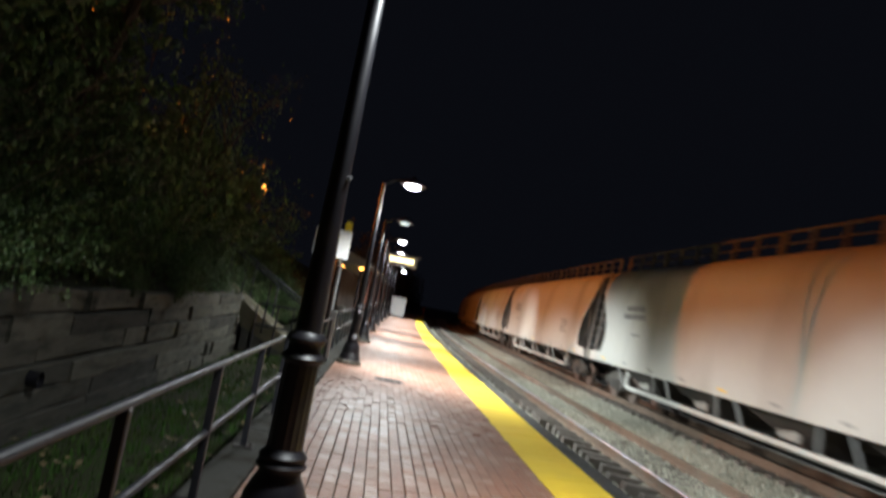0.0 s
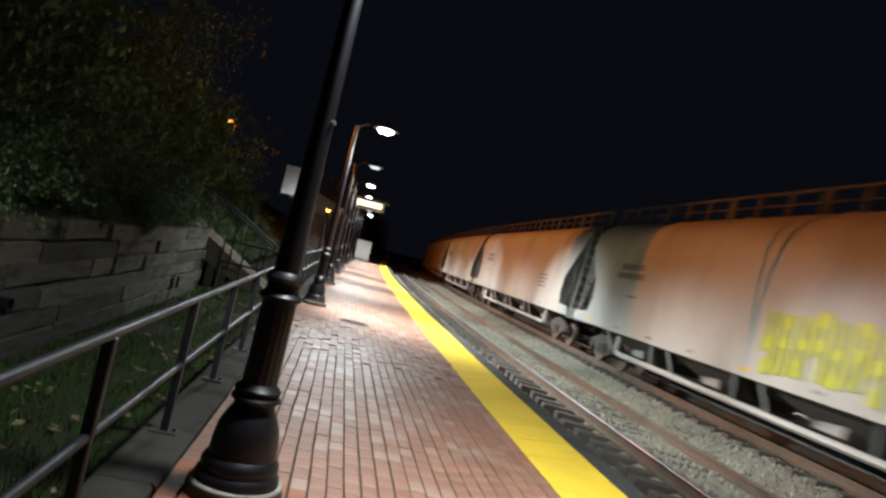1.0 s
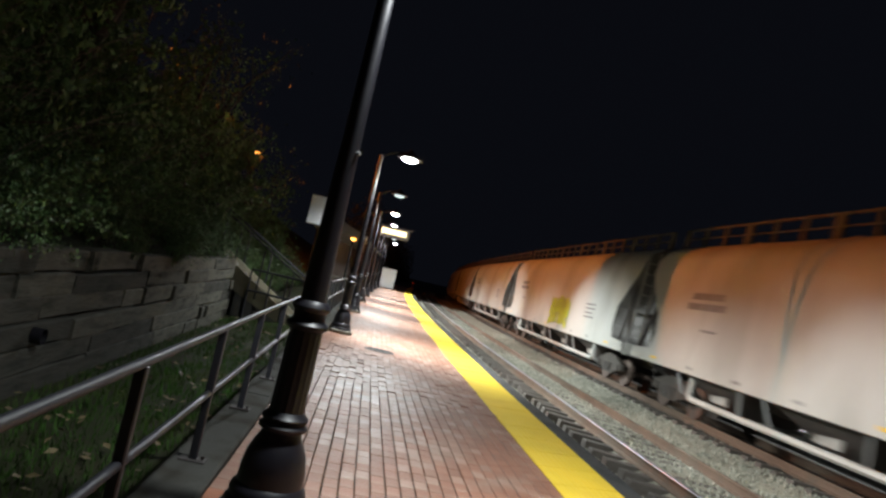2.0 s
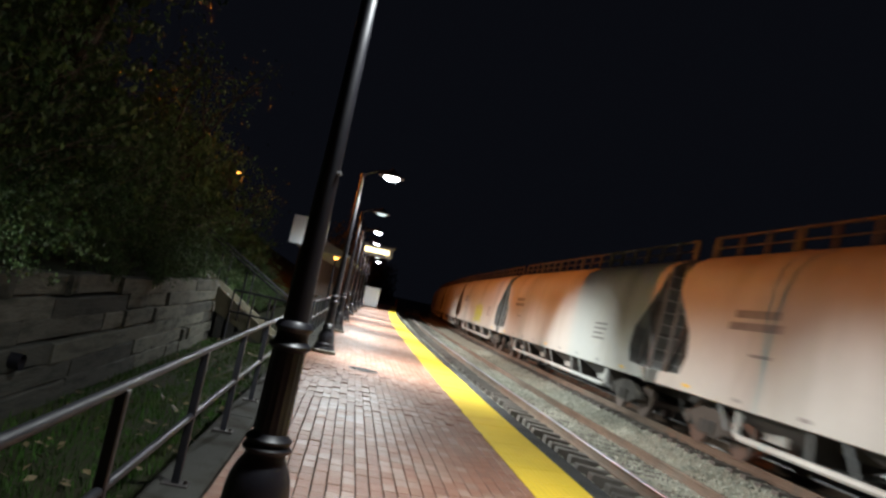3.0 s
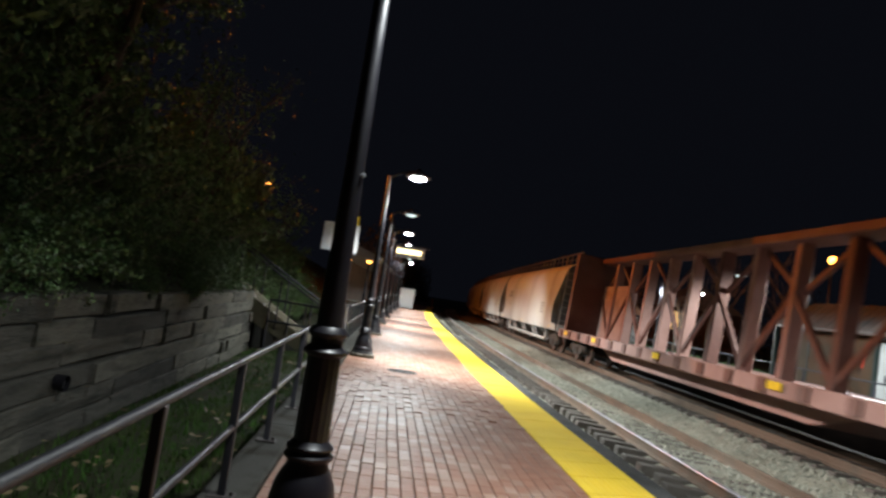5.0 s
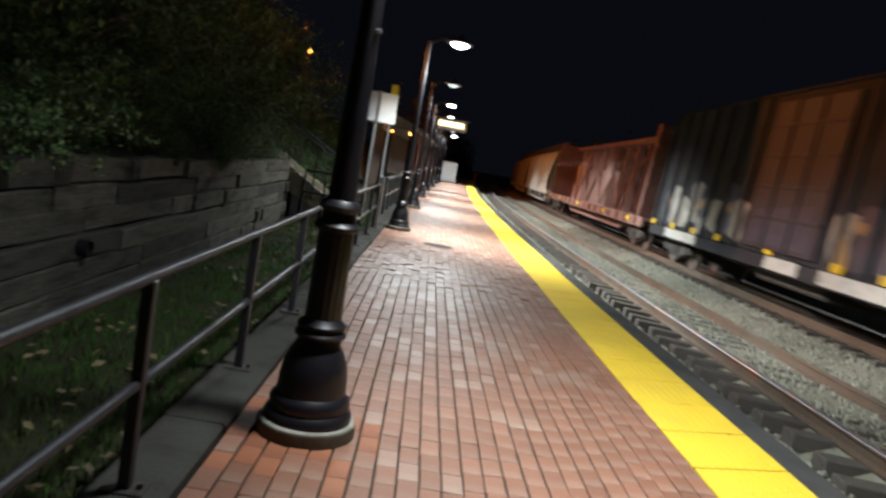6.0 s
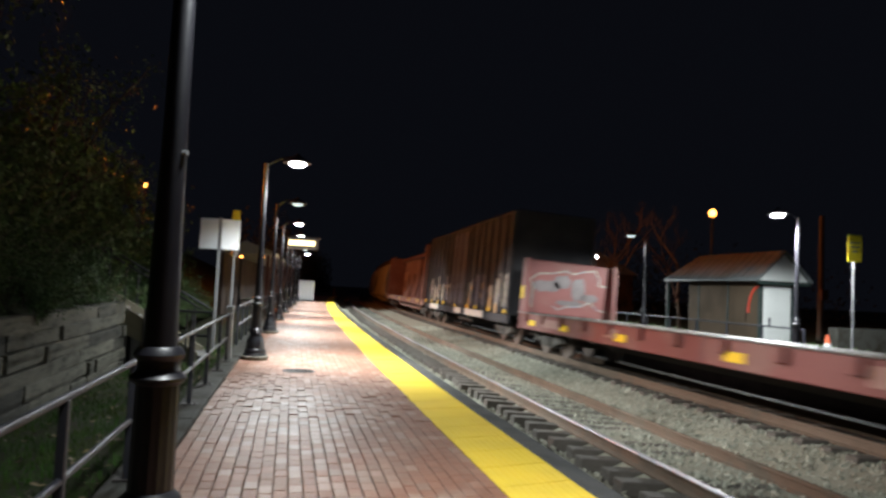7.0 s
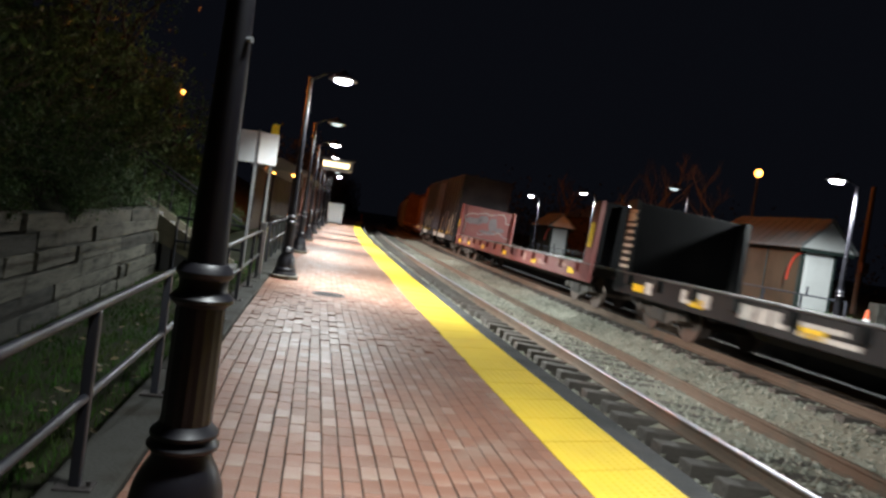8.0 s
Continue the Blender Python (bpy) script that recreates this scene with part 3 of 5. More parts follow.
def stairs():
    ob = thing("stairs", pose(-1.62, 16.0, 0.0), "pale concrete steps climbing the bank with dark handrails", "stairs", "", "structure")
    n, rise, run = 7, 0.165, 0.25
    for i in range(n):
        part("step", Build().box(-(i + 1) * run - 0.1, -i * run, -0.5, 0.5, -0.5, (i + 1) * rise - 0.05, 0.012), M_CONCRETE, ob)
    for y in (-0.56, 0.56):
        b = Build().prism([(0.25, -0.2), (0.25, 0.10), (-n * run, n * rise + 0.16), (-n * run - 0.1, n * rise - 0.4)], 0, 0.09)
        b.v = [(p[1], y - 0.045 + p[0], p[2]) for p in b.v]
        part("stringer", b, M_TAN2, ob, "pale timber stringer")
    for y in (-0.6, 0.6):
        part("handrail", Build().tube([(0.3, y, 0.95), (-n * run, y, n * rise + 0.95), (-n * run - 1.5, y, n * rise + 0.98)], 0.022, 8), M_RAILPAINT, ob, smooth=True)
        for i in (0, 2.4, 4.7, 7):
            part("rail_post", Build().tube([(-i * run + 0.02, y, i * rise - 0.1), (-i * run + 0.02, y, i * rise + 0.95)], 0.02, 8), M_RAILPAINT, ob, smooth=True)
    single("landing", Build().box(-2.2, -1.3, 15.4, 16.7, -0.6, 0.045, 0.01), M_CONCRETE, "concrete landing at the foot of the stairs", "landing", "structure")


M_TAN2 = mat("pale_timber", (0.34, 0.31, 0.22), (0.26, 0.235, 0.17), rough=0.8, grain=12, stain=2, bump=0.3)
stairs()


# ---- shrubs and trees on the bank ----
def shrub(name, seed, w, h, leaves, lean):
    """A tangle of stems with many small leaves; its base is the origin."""
    rnd = random.Random(seed)
    ob = thing(name, pose(0, 0, 0), "overgrown shrub with small dark green leaves and thin stems", "shrub", "shrubs on the bank")
    stems, tips = Build(), []
    for _ in range(13):
        a = rnd.uniform(0, 6.28)
        p = Vector((rnd.uniform(-0.3, 0.3) * w, rnd.uniform(-0.3, 0.3) * w, -0.15))
        d = Vector((math.cos(a) * 0.5 + lean, math.sin(a) * 0.5, 1)).normalized()
        pts, r = [p], rnd.uniform(0.008, 0.02)
        for i in range(7):
            d = (d + Vector((rnd.uniform(-0.35, 0.35) + lean * 0.15, rnd.uniform(-0.35, 0.35), rnd.uniform(-0.25, 0.12)))).normalized()
            p = p + d * h * 0.2 * rnd.uniform(0.7, 1.2)
            pts.append(p)
            tips.append(p)
            if i > 2:
                q = p + Vector((rnd.uniform(-0.4, 0.4), rnd.uniform(-0.4, 0.4), rnd.uniform(-0.1, 0.35))) * w * 0.5
                stems.tube([p, (p + q) / 2 + Vector((0, 0, 0.05)), q], [r * 0.5, r * 0.4, r * 0.2], 4, False)
                tips.append(q)
        stems.tube(pts, [r * (1 - 0.11 * i) for i in range(len(pts))], 5, False)
    part("branchwork", stems, M_BARK, ob)
    b = Build()
    for _ in range(leaves):
        t = rnd.choice(tips[:: 2])
        g = rnd.choice((0.045, 0.08, 0.2)) * w
        p = t + Vector((rnd.gauss(0, g), rnd.gauss(0, g), rnd.gauss(0, g * 0.8)))
        leaf(b, p, rnd, rnd.uniform(0.024, 0.062), 1.3)
    part("foliage", b, M_LEAF, ob)
    return ob


def plant_bank():
    rnd = random.Random(31)
    kinds = [shrub("shrub", 40 + i, rnd.uniform(0.9, 1.4), rnd.uniform(1.1, 2.0), 3000, 0.25) for i in range(5)]
    placed = 0
    rows = [(-2.95, 0.62, 0.3), (-3.25, 0.9, 0.48), (-4.1, 1.3, 0.8), (-5.3, 1.6, 1.15), (-6.9, 1.9, 1.5), (-8.8, 2.4, 1.9)]
    for x0, step, size in rows:
        y = -0.5 if x0 > -4 else -2
        while y < 30:
            x = x0 + rnd.uniform(-0.35, 0.35)
            yy = y + rnd.uniform(-0.3, 0.3)
            if x0 > -5 and 14.9 < yy < 17.4:
                y += step
                continue
            z = bank_z(x, yy)
            if yy > 14.9:
                z = min(z, -0.15 + 0.41 * max(0, -2.0 - x))
            m = pose(x, yy, z, 0, 0, rnd.uniform(0, 360)) @ Matrix.Diagonal((size, size, size * rnd.uniform(0.85, 1.2), 1))
            k = kinds[placed % 5]
            if placed < 5:
                k.matrix_basis = m
            else:
                made = copy_thing(k, Matrix.Identity(4))
                made.matrix_basis = m
            placed += 1
            y += step * rnd.uniform(0.85, 1.15)


plant_bank()


def brambles():
    """Long bare canes arching out of the bank."""
    rnd = random.Random(47)
    for i in range(120):
        y = rnd.uniform(3.5, 14.0)
        x = rnd.uniform(-5.2, -3.2)
        p = Vector((x, y, bank_z(x, y) - 0.1))
        d = Vector((rnd.uniform(-0.1, 0.4), rnd.uniform(-0.2, 1.5), 1)).normalized()
        pts = [p]
        for k in range(8):
            d = (d + Vector((rnd.uniform(-0.1, 0.14), rnd.uniform(-0.14, 0.14), -0.1))).normalized()
            p = p + d * rnd.uniform(0.18, 0.36)
            pts.append(p)
        r = rnd.uniform(0.005, 0.012)
        cane = single("bramble_cane", Build().tube([q - pts[0] for q in pts], [r * (1 - 0.1 * k) for k in range(9)], 5), M_CANE, "bare grey brown cane arching from the bank", "bramble", smooth=True, m=Matrix.Translation(pts[0]))
        tagged(cane, group="bramble canes")


M_CANE = mat("dry_cane", (0.24, 0.20, 0.15), (0.16, 0.13, 0.10), rough=0.8, grain=20, bump=0.2)
brambles()


def tree(name, m, seed, height, leaves, material, leaf_size, label, group="trees", bark=M_BARK, girth=0.016):
    rnd = random.Random(seed)
    ob = thing(name, m, label, "tree", group)
    trunk, tips = Build(), []

    def limb(p, d, length, r, depth):
        pts = [p]
        for i in range(4):
            d = (d + Vector((rnd.uniform(-0.22, 0.22), rnd.uniform(-0.22, 0.22), rnd.uniform(-0.05, 0.18)))).normalized()
            p = p + d * length / 4
            pts.append(p)
            if depth < 4 and i > 0:
                a = rnd.uniform(0, 6.28)
                side = (d + Vector((math.cos(a), math.sin(a), 0.25)) * 0.9).normalized()
                limb(p, side, length * rnd.uniform(0.45, 0.65), r * 0.5, depth + 1)
        trunk.tube(pts, [r * (1 - 0.13 * i) for i in range(5)], 7 if depth < 2 else 4, False)
        if depth >= 3:
            tips.extend(pts[2:])

    limb(Vector((0, 0, -0.3)), Vector((0, 0, 1)), height * 0.5, height * (0.022 if leaves else girth), 1 if leaves else 0)
    part("trunk", trunk, bark, ob, smooth=True)
    if leaves:
        b = Build()
        for _ in range(leaves):
            t = rnd.choice(tips)
            p = t + Vector((rnd.gauss(0, 0.3), rnd.gauss(0, 0.3), rnd.gauss(0, 0.25)))
            leaf(b, p, rnd, rnd.uniform(0.6, 1.3) * leaf_size, 1.3)
        part("crown", b, material, ob)
    return ob


def trees():
    for i, (x, y, h) in enumerate(((-6.2, 3.2, 8.5), (-7.0, 8.0, 8.5), (-5.4, 11.5, 7.5), (-7.2, 15.0, 9.5), (-5.6, 19.5, 5.4), (-6.0, 25, 4.5), (-4.8, 17.6, 6.4), (-4.3, 22.0, 5.0))):
        tree("bank_tree", pose(x, y, bank_z(x, y) if y < 15 else 0.41 * (-2 - x) - 0.2, 0, 6, 40 * i), 60 + i, h, 8500 if y < 16 else 1400, M_LEAF, 0.052, "tall dark tree with sparse autumn leaves on the bank", "bank trees")
    # Out-of-sight tree, added so its bole throws a dark band on the train.
    old = tree("old_tree", pose(-16.22, 37.13, 15.0, -7, 6, 0), 77, 10, 0, M_LEAF, 0.08, "unseen thick bare tree added to shade the train from the street lamp", "hill trees")
    part("bole", Build().lathe([(0.6, -9.8), (0.5, -8.0), (0.45, -4.0), (0.43, -1.0), (0.3, 0.6)], 14), M_BARK, old, "", True)
    tree("bare_tree", pose(-12.2, 30.8, 3.9, 0, 0, 30), 78, 16, 0, M_LEAF, 0.08, "bare twiggy tree on the bank above the stairs", "hill trees", girth=0.0019)
    for i, (s, o, h) in enumerate(((39.5, 16.3, 8.5), (36.5, 18.8, 8.0), (50, 20, 9), (66, 19, 10), (80, 22, 11), (38.5, 13.6, 6.5))):
        p = arc(s, o, -0.02)
        tree("bare_tree", pose(p.x, p.y, p.z, 0, 0, 70 * i), 80 + i, h, 0, M_FARLEAF, 0.1, "bare branching tree beyond the far platform", "bare trees", M_FARWOOD)
    b = Build()
    rnd = random.Random(91)
    for _ in range(26000):
        s = rnd.uniform(70, 170)
        o = rnd.choice((rnd.uniform(-9, -4), rnd.uniform(12, 60)))
        p = arc(s, o, rnd.uniform(0, 9) * rnd.random() ** 0.6)
        leaf(b, p, rnd, rnd.uniform(0.12, 0.32), 1.4)
    single("far_woods", b, M_FARLEAF, "black woods far along the line", "woods", "stuff")


trees()


# ---- platform furniture ----
POLE_TOP, HEAD_Z, ARM = 3.98, 4.02, 0.62


def lamp_post(m, lens, label, group, mirror=1):
    ob = thing("lamp_post", m, label, "lamp post", group)
    part("footing", Build().lathe([(0.268, -0.03), (0.266, 0.045), (0.262, 0.066)], 28), M_FOOT, ob, "round brown grey concrete footing", True)
    part("grout_ring", Build().lathe([(0.258, 0.064), (0.259, 0.073), (0.25, 0.081), (0.2, 0.082)], 28), M_GROUT, ob, "pale grout ring", True)
    part("base", Build().lathe([(0.235, 0.075), (0.235, 0.105), (0.225, 0.13), (0.21, 0.145), (0.215, 0.18), (0.205, 0.205), (0.185, 0.225), (0.182, 0.305), (0.168, 0.385), (0.14, 0.45), (0.117, 0.49), (0.112, 0.517), (0.135, 0.533), (0.138, 0.548), (0.125, 0.563), (0.12, 0.573), (0.13, 0.584), (0.13, 0.597), (0.112, 0.614), (0.10, 0.63)], 28), M_BLACK, ob, "", True)
    part("fluted_shaft", Build().lathe([(0.098, 0.625), (0.094, 1.092)], 32, flutes=0.03), M_BLACK, ob)
    part("collar", Build().lathe([(0.094, 1.09), (0.12, 1.111), (0.122, 1.125), (0.10, 1.145), (0.092, 1.159), (0.092, 1.197), (0.106, 1.211), (0.11, 1.225), (0.10, 1.245), (0.085, 1.26)], 28), M_BLACK, ob, "", True)
    part("shaft", Build().lathe([(0.074, 1.255), (0.054, 2.2), (0.04, POLE_TOP - 0.02), (0.026, POLE_TOP)], 20), M_BLACK, ob, "", True)
    part("bolt", Build().tube([(0.042 * mirror, -0.028, 2.13), (0.064 * mirror, -0.038, 2.13)], 0.012, 8), M_GALV, ob, "bright bolt head", True)
    arm = Build()
    pts = []
    for i in range(9):
        a = i / 8
        pts.append((mirror * ARM * a, 0, POLE_TOP - 0.06 + 0.22 * math.sin(a * math.pi * 0.62)))
    arm.tube(pts, 0.016, 8)
    arm.tube([pts[-1], (mirror * ARM, 0, HEAD_Z + 0.13)], 0.016, 8)
    part("arm", arm, M_BLACK, ob, "", True)
    head = part("shade", Build().lathe([(0.035, 0.2), (0.05, 0.17), (0.09, 0.14), (0.16, 0.10), (0.25, 0.045), (0.285, 0.02), (0.285, 0.005), (0.24, 0.0)], 28, (mirror * ARM, 0, HEAD_Z)), M_BLACK, ob, "flared black metal shade", True)
    part("lens", Build().lathe([(0.17, -0.002), (0.165, -0.02), (0.13, -0.045), (0.08, -0.06), (0.02, -0.066)], 24, (mirror * ARM, 0, HEAD_Z)), lens, head, "glowing glass lens" if lens is M_LENS else "faint glass lens", True)
    return ob


def lamp_light(m, watts, mirror=1, tilt=30, cone=136, blend=0.5, colour=(0.92, 0.99, 1.0), along=0):
    data = bpy.data.lights.new("station_light", "SPOT")
    data.energy, data.color, data.shadow_soft_size = watts, colour, 0.15
    data.spot_size, data.spot_blend = radians(cone), blend
    ob = new("station_light", data)
    ob.matrix_basis = m @ pose(mirror * ARM, 0, HEAD_Z - 0.26, along, -mirror * tilt, 0)


def lamp_throw(m, target, watts, cone):
    """The slanting part of a head's light, cut off below the level of its shade."""
    data = bpy.data.lights.new("station_light", "SPOT")
    data.energy, data.color, data.shadow_soft_size = watts, (0.92, 0.99, 1.0), 0.15
    data.spot_size, data.spot_blend = radians(cone), 1.0
    ob = new("station_light", data)
    ob.matrix_basis = look((m @ Vector((ARM, 0, HEAD_Z - 0.26))), target)


LAMPS = [(3.97, 1), (15.33, 1), (22.93, 0), (30.5, 1), (38.1, 1), (45.7, 1), (53.3, 0), (60.9, 1)]
first = {}
for s, lit in LAMPS:
    m = on_arc(s - (0.03 if s < 10 else 0), -2.303 if s < 10 else -2.39)
    if lit in first:
        copy_thing(first[lit], m)
    else:
        first[lit] = lamp_post(m, M_LENS if lit else M_DIM, "black fluted lamp post with a glowing white lamp" if lit else "black fluted lamp post with a faint lamp", "platform lamp posts")
    if s < 70:
        # each head throws a wide pool down, a stronger fan out over the tracks and, near by, beams along the platform
        wide, fan = {3.97: (325, 1050), 15.33: (760, 3300), 22.93: (480, 2300)}.get(s, (680, 3400))
        lamp_light(m, wide, 1, 8 if s > 10 else 18, 152, 0.5)
        lamp_light(m, fan, 1, 32, 104, 1.0)
        for along, watts in {3.97: ((54, 420),), 15.33: ((-57, 640), (54, 600)), 30.5: ((-54, 600),)}.get(s, ()):
            lamp_light(m, watts, 1, 8, 66, 1.0, along=along)
        for ahead, aim, watts in {3.97: ((7.5, -0.1, 1800),), 15.33: ((-6.0, -0.2, 2400), (7.5, 0.1, 3000)), 30.5: ((-6.0, 0.2, 4000), (9.0, 0.2, 4400))}.get(s, ()):
            lamp_throw(m, arc(s + ahead, 5.3, aim), watts, 39)
first.clear()
for s, lit in ((17.3, 1), (26.0, 0), (35.8, 1), (46.0, 1), (74.0, 1)):
    m = on_arc(s, 11.5)
    if lit in first:
        copy_thing(first[lit], m)
    else:
        first[lit] = lamp_post(m, M_LENS if lit else M_DIM, "black lamp post with a lit white lamp across the tracks" if lit else "black lamp post with a faint lamp across the tracks", "far platform lamp posts", -1)
    if s < 50:
        lamp_light(m, (3200 if s < 20 else 1500) if lit else 150, -1, 0, 172, 0.2)


def railing():
    """The two-rail pipe railing on the kerb."""
    posts = [2.95 + 1.675 * k for k in range(-3, 7)] + [14.4]
    ob = thing("railing", pose(0, 0, 0), "dark painted two rail pipe railing on the kerb", "railing")
    O = -2.86
    for z in (0.915, 0.485):
        b = Build()
        b.tube([arc(-5 + i * 0.5, O, z) for i in range(40)], 0.0225, 10)
        part("top_rail" if z > 0.7 else "mid_rail", b, M_RAILPAINT, ob, "", True)
    for s in posts:
        p = arc(s, O, 0)
        part("post", Build().box(p.x - 0.025, p.x + 0.025, p.y - 0.025, p.y + 0.025, 0.05, 0.905, 0.006), M_RAILPAINT, ob)
        part("base_plate", Build().box(p.x - 0.085, p.x + 0.085, p.y - 0.06, p.y + 0.06, 0.043, 0.059, 0.004).tube([(p.x + 0.06, p.y, 0.055), (p.x + 0.06, p.y, 0.08)], 0.012, 6), M_IRON, ob, "dark bolted base plate")
    ob2 = thing("railing", pose(0, 0, 0), "dark pipe railing farther along the platform", "railing")
    for z in (0.94, 0.50):
        part("rail", Build().tube([arc(18 + i, O - 0.1, z) for i in range(30)], 0.027, 8), M_RAILPAINT, ob2, "", True)
    for i in range(19):
        p = arc(18 + i * 1.55, O - 0.1, 0)
        part("post", Build().box(p.x - 0.025, p.x + 0.025, p.y - 0.025, p.y + 0.025, 0.0, 0.925, 0.006), M_RAILPAINT, ob2)
    p = arc(14.75, O, 0)
    gate = thing("gate_post", pose(p.x, p.y, 0.06), "pale square metal post at the railing's end", "post")
    part("upright", Build().box(-0.06, 0.06, -0.06, 0.06, 0, 0.98, 0.01), M_GALV, gate)
    part("cap", Build().box(-0.07, 0.07, -0.07, 0.07, 0.98, 1.01, 0.008), M_GALV, gate)
    side = thing("railing", pose(0, 0, 0), "dark side railing by the stairs", "railing")
    for z in (0.94, 0.5):
        part("rail", Build().tube([(-1.05, 14.5, z), (-2.3, 14.9, z)], 0.024, 8), M_RAILPAINT, side, "", True)
    for f in (0.3, 0.65, 1.0):
        part("post", Build().tube([(-1.05 - 1.25 * f, 14.5 + 0.4 * f, -0.15), (-1.05 - 1.25 * f, 14.5 + 0.4 * f, 0.94)], 0.02, 8), M_RAILPAINT, side, "", True)


railing()


def platform_signs():
    ob = thing("platform_sign", pose(-1.25, 17.3, 0), "two blank white panels in a V on a grey post", "sign")
    part("post", Build().box(-0.03, 0.03, -0.03, 0.03, -0.3, 2.98, 0.006), M_GALV, ob)
    for s in (-1, 1):
        m = pose(s * 0.235, -0.02, 2.59, 0, 0, s * 14)
        part("panel", Build().box(-0.205, 0.205, -0.008, 0.008, -0.345, 0.345, 0.003, m), M_WHITE, ob, "blank white panel")
    ob = thing("warning_sign", pose(-1.0, 18.6, 0), "small yellow sign on a thin grey post", "sign")
    part("post", Build().box(-0.025, 0.025, -0.02, 0.02, -0.3, 3.3, 0.005), M_GALV, ob)
    part("panel", Build().box(-0.09, 0.09, -0.03, -0.022, 2.75, 3.28, 0.002), M_SIGN_YELLOW, ob, "yellow panel")
    p = arc(13.6, -1.52, 0.004)
    ob = thing("drain_cover", pose(p.x, p.y, 0.0), "dark oval cast iron cover set in the bricks", "drain cover")
    part("frame", Build().lathe([(0.30, -0.01), (0.30, 0.006), (0.27, 0.008)], 28), M_IRON, ob, "", True)
    grid = Build()
    for i in range(-3, 4):
        w = math.sqrt(max(0.0, 0.25 ** 2 - (i * 0.07) ** 2))
        grid.box(-w, w, i * 0.07 - 0.015, i * 0.07 + 0.015, 0.006, 0.013)
    part("grate", grid, M_IRON, ob)
    p = arc(33.2, -1.62, 0)
    ob = thing("information_display", pose(p.x, p.y, 0), "hanging platform display with one glowing line", "display")
    part("housing", Build().box(-0.62, 0.72, 0.0, 0.25, 3.12, 3.62, 0.02), M_GALV, ob, "grey housing")
    part("hood", Build().box(-0.75, 0.85, -0.12, 0.35, 3.62, 3.68, 0.01), M_BLACK, ob)
    scr = Build()
    for i in range(7):
        scr.box(-0.6 + i * 0.17, -0.6 + i * 0.17 + 0.14, -0.012, -0.004, 3.28, 3.5)
    part("display_line", scr, M_WARM, ob, "glowing warm display line")
    part("bracket", Build().box(-0.95, -0.6, 0.1, 0.16, 3.3, 3.36).box(-0.98, -0.92, 0.1, 0.16, 0.0, 3.6), M_BLACK, ob)
    p = arc(66, -1.9, 0)
    ob = thing("cabinet", pose(p.x, p.y, 0), "white metal cabinet standing on the platform", "cabinet")
    part("body", Build().box(-0.75, 0.75, -0.4, 0.4, 0.06, 1.85, 0.03), M_WHITE, ob)
    part("plinth", Build().box(-0.7, 0.7, -0.36, 0.36, -0.02, 0.06), M_CONCRETE, ob)
    part("door", Build().box(-0.66, 0.2, -0.415, -0.4, 0.12, 1.78, 0.006), M_WHITE, ob)
    p = arc(95, 0.45, 0)
    ob = thing("marker_post", pose(p.x, p.y, 0), "thin orange marker post at the platform's end", "post")
    part("post", Build().tube([(0, 0, -0.05), (0, 0, 1.1)], 0.07, 8), M_ORANGE, ob)


platform_signs()


def arcade():
    """The covered walk along the back of the far end of the platform."""
    ob = thing("shelter", pose(0, 0, 0), "long dim platform shelter with a row of posts", "shelter")
    for i in range(10):
        p = arc(37 + i * 4, -3.3, 0)
        part("post", Build().box(p.x - 0.07, p.x + 0.07, p.y - 0.07, p.y + 0.07, -0.1, 2.9, 0.01), M_BROWN, ob)
    part("roof", Build().sweep([(-5.6, 2.9), (-3.0, 2.9), (-2.9, 3.0), (-4.3, 3.5), (-5.7, 3.0)], 36, 75, 2.0), M_ROOF, ob)
    part("back_wall", Build().sweep([(-5.5, -0.2), (-5.3, -0.2), (-5.3, 2.9), (-5.5, 2.9)], 36, 75, 2.0), M_BRICKHOUSE, ob)
    part("bench", Build().sweep([(-5.2, 0.40), (-4.7, 0.40), (-4.7, 0.46), (-5.2, 0.46)], 44, 48, 1.0), M_TIMBER, ob)


arcade()


def globe_lamp(p, r, material, label, base=None):
    ob = thing("street_lamp", pose(p[0], p[1], base if base is not None else p[2] - 4.2), label, "street lamp")
    h = p[2] - ob.matrix_basis.translation.z
    part("pole", Build().lathe([(0.09, -0.3), (0.075, 0.6), (0.05, h - r - 0.02)], 10), M_BLACK, ob, "", True)
    part("globe", Build().lathe([(r * math.sin(a), h - r * math.cos(a)) for a in [math.pi * (i + 0.4) / 10.8 for i in range(11)]], 14), material, ob, "glowing globe", True)
    return ob


def sodium(p, watts, colour=(1.0, 0.36, 0.07), size=0.1):
    data = bpy.data.lights.new("street_light", "POINT")
    data.energy, data.color, data.shadow_soft_size = watts, colour, size
    ob = new("street_light", data)
    ob.location = p


globe_lamp((23.0, 35.2, 6.5), 0.2, M_SODIUM, "tall street lamp with a glowing orange globe", -0.05)
sodium((23.0, 34.8, 7.3), 220)
globe_lamp((-21.3, 40.0, 13.4), 0.25, M_SODIUM, "orange street lamp on the hill behind trees", 7.6)
sodium((-21.0, 39.6, 13.7), 19500, (1.0, 0.235, 0.018), 0.03)
globe_lamp((-10.8, 60.0, 8.7), 0.17, M_SODIUM, "distant orange street lamp above the bank", 2.0)
globe_lamp((-1.0, 40.0, 2.95), 0.16, M_SODIUM, "orange globe lamp beside the platform shelter", 0.0)
globe_lamp((-1.75, 30.0, 2.62), 0.14, M_WHITE, "unlit white globe lamp beside the platform", 0.0)
globe_lamp((-2.1, 41.0, 2.95), 0.12, M_SODIUM, "orange globe lamp beside the platform shelter", 0.0)
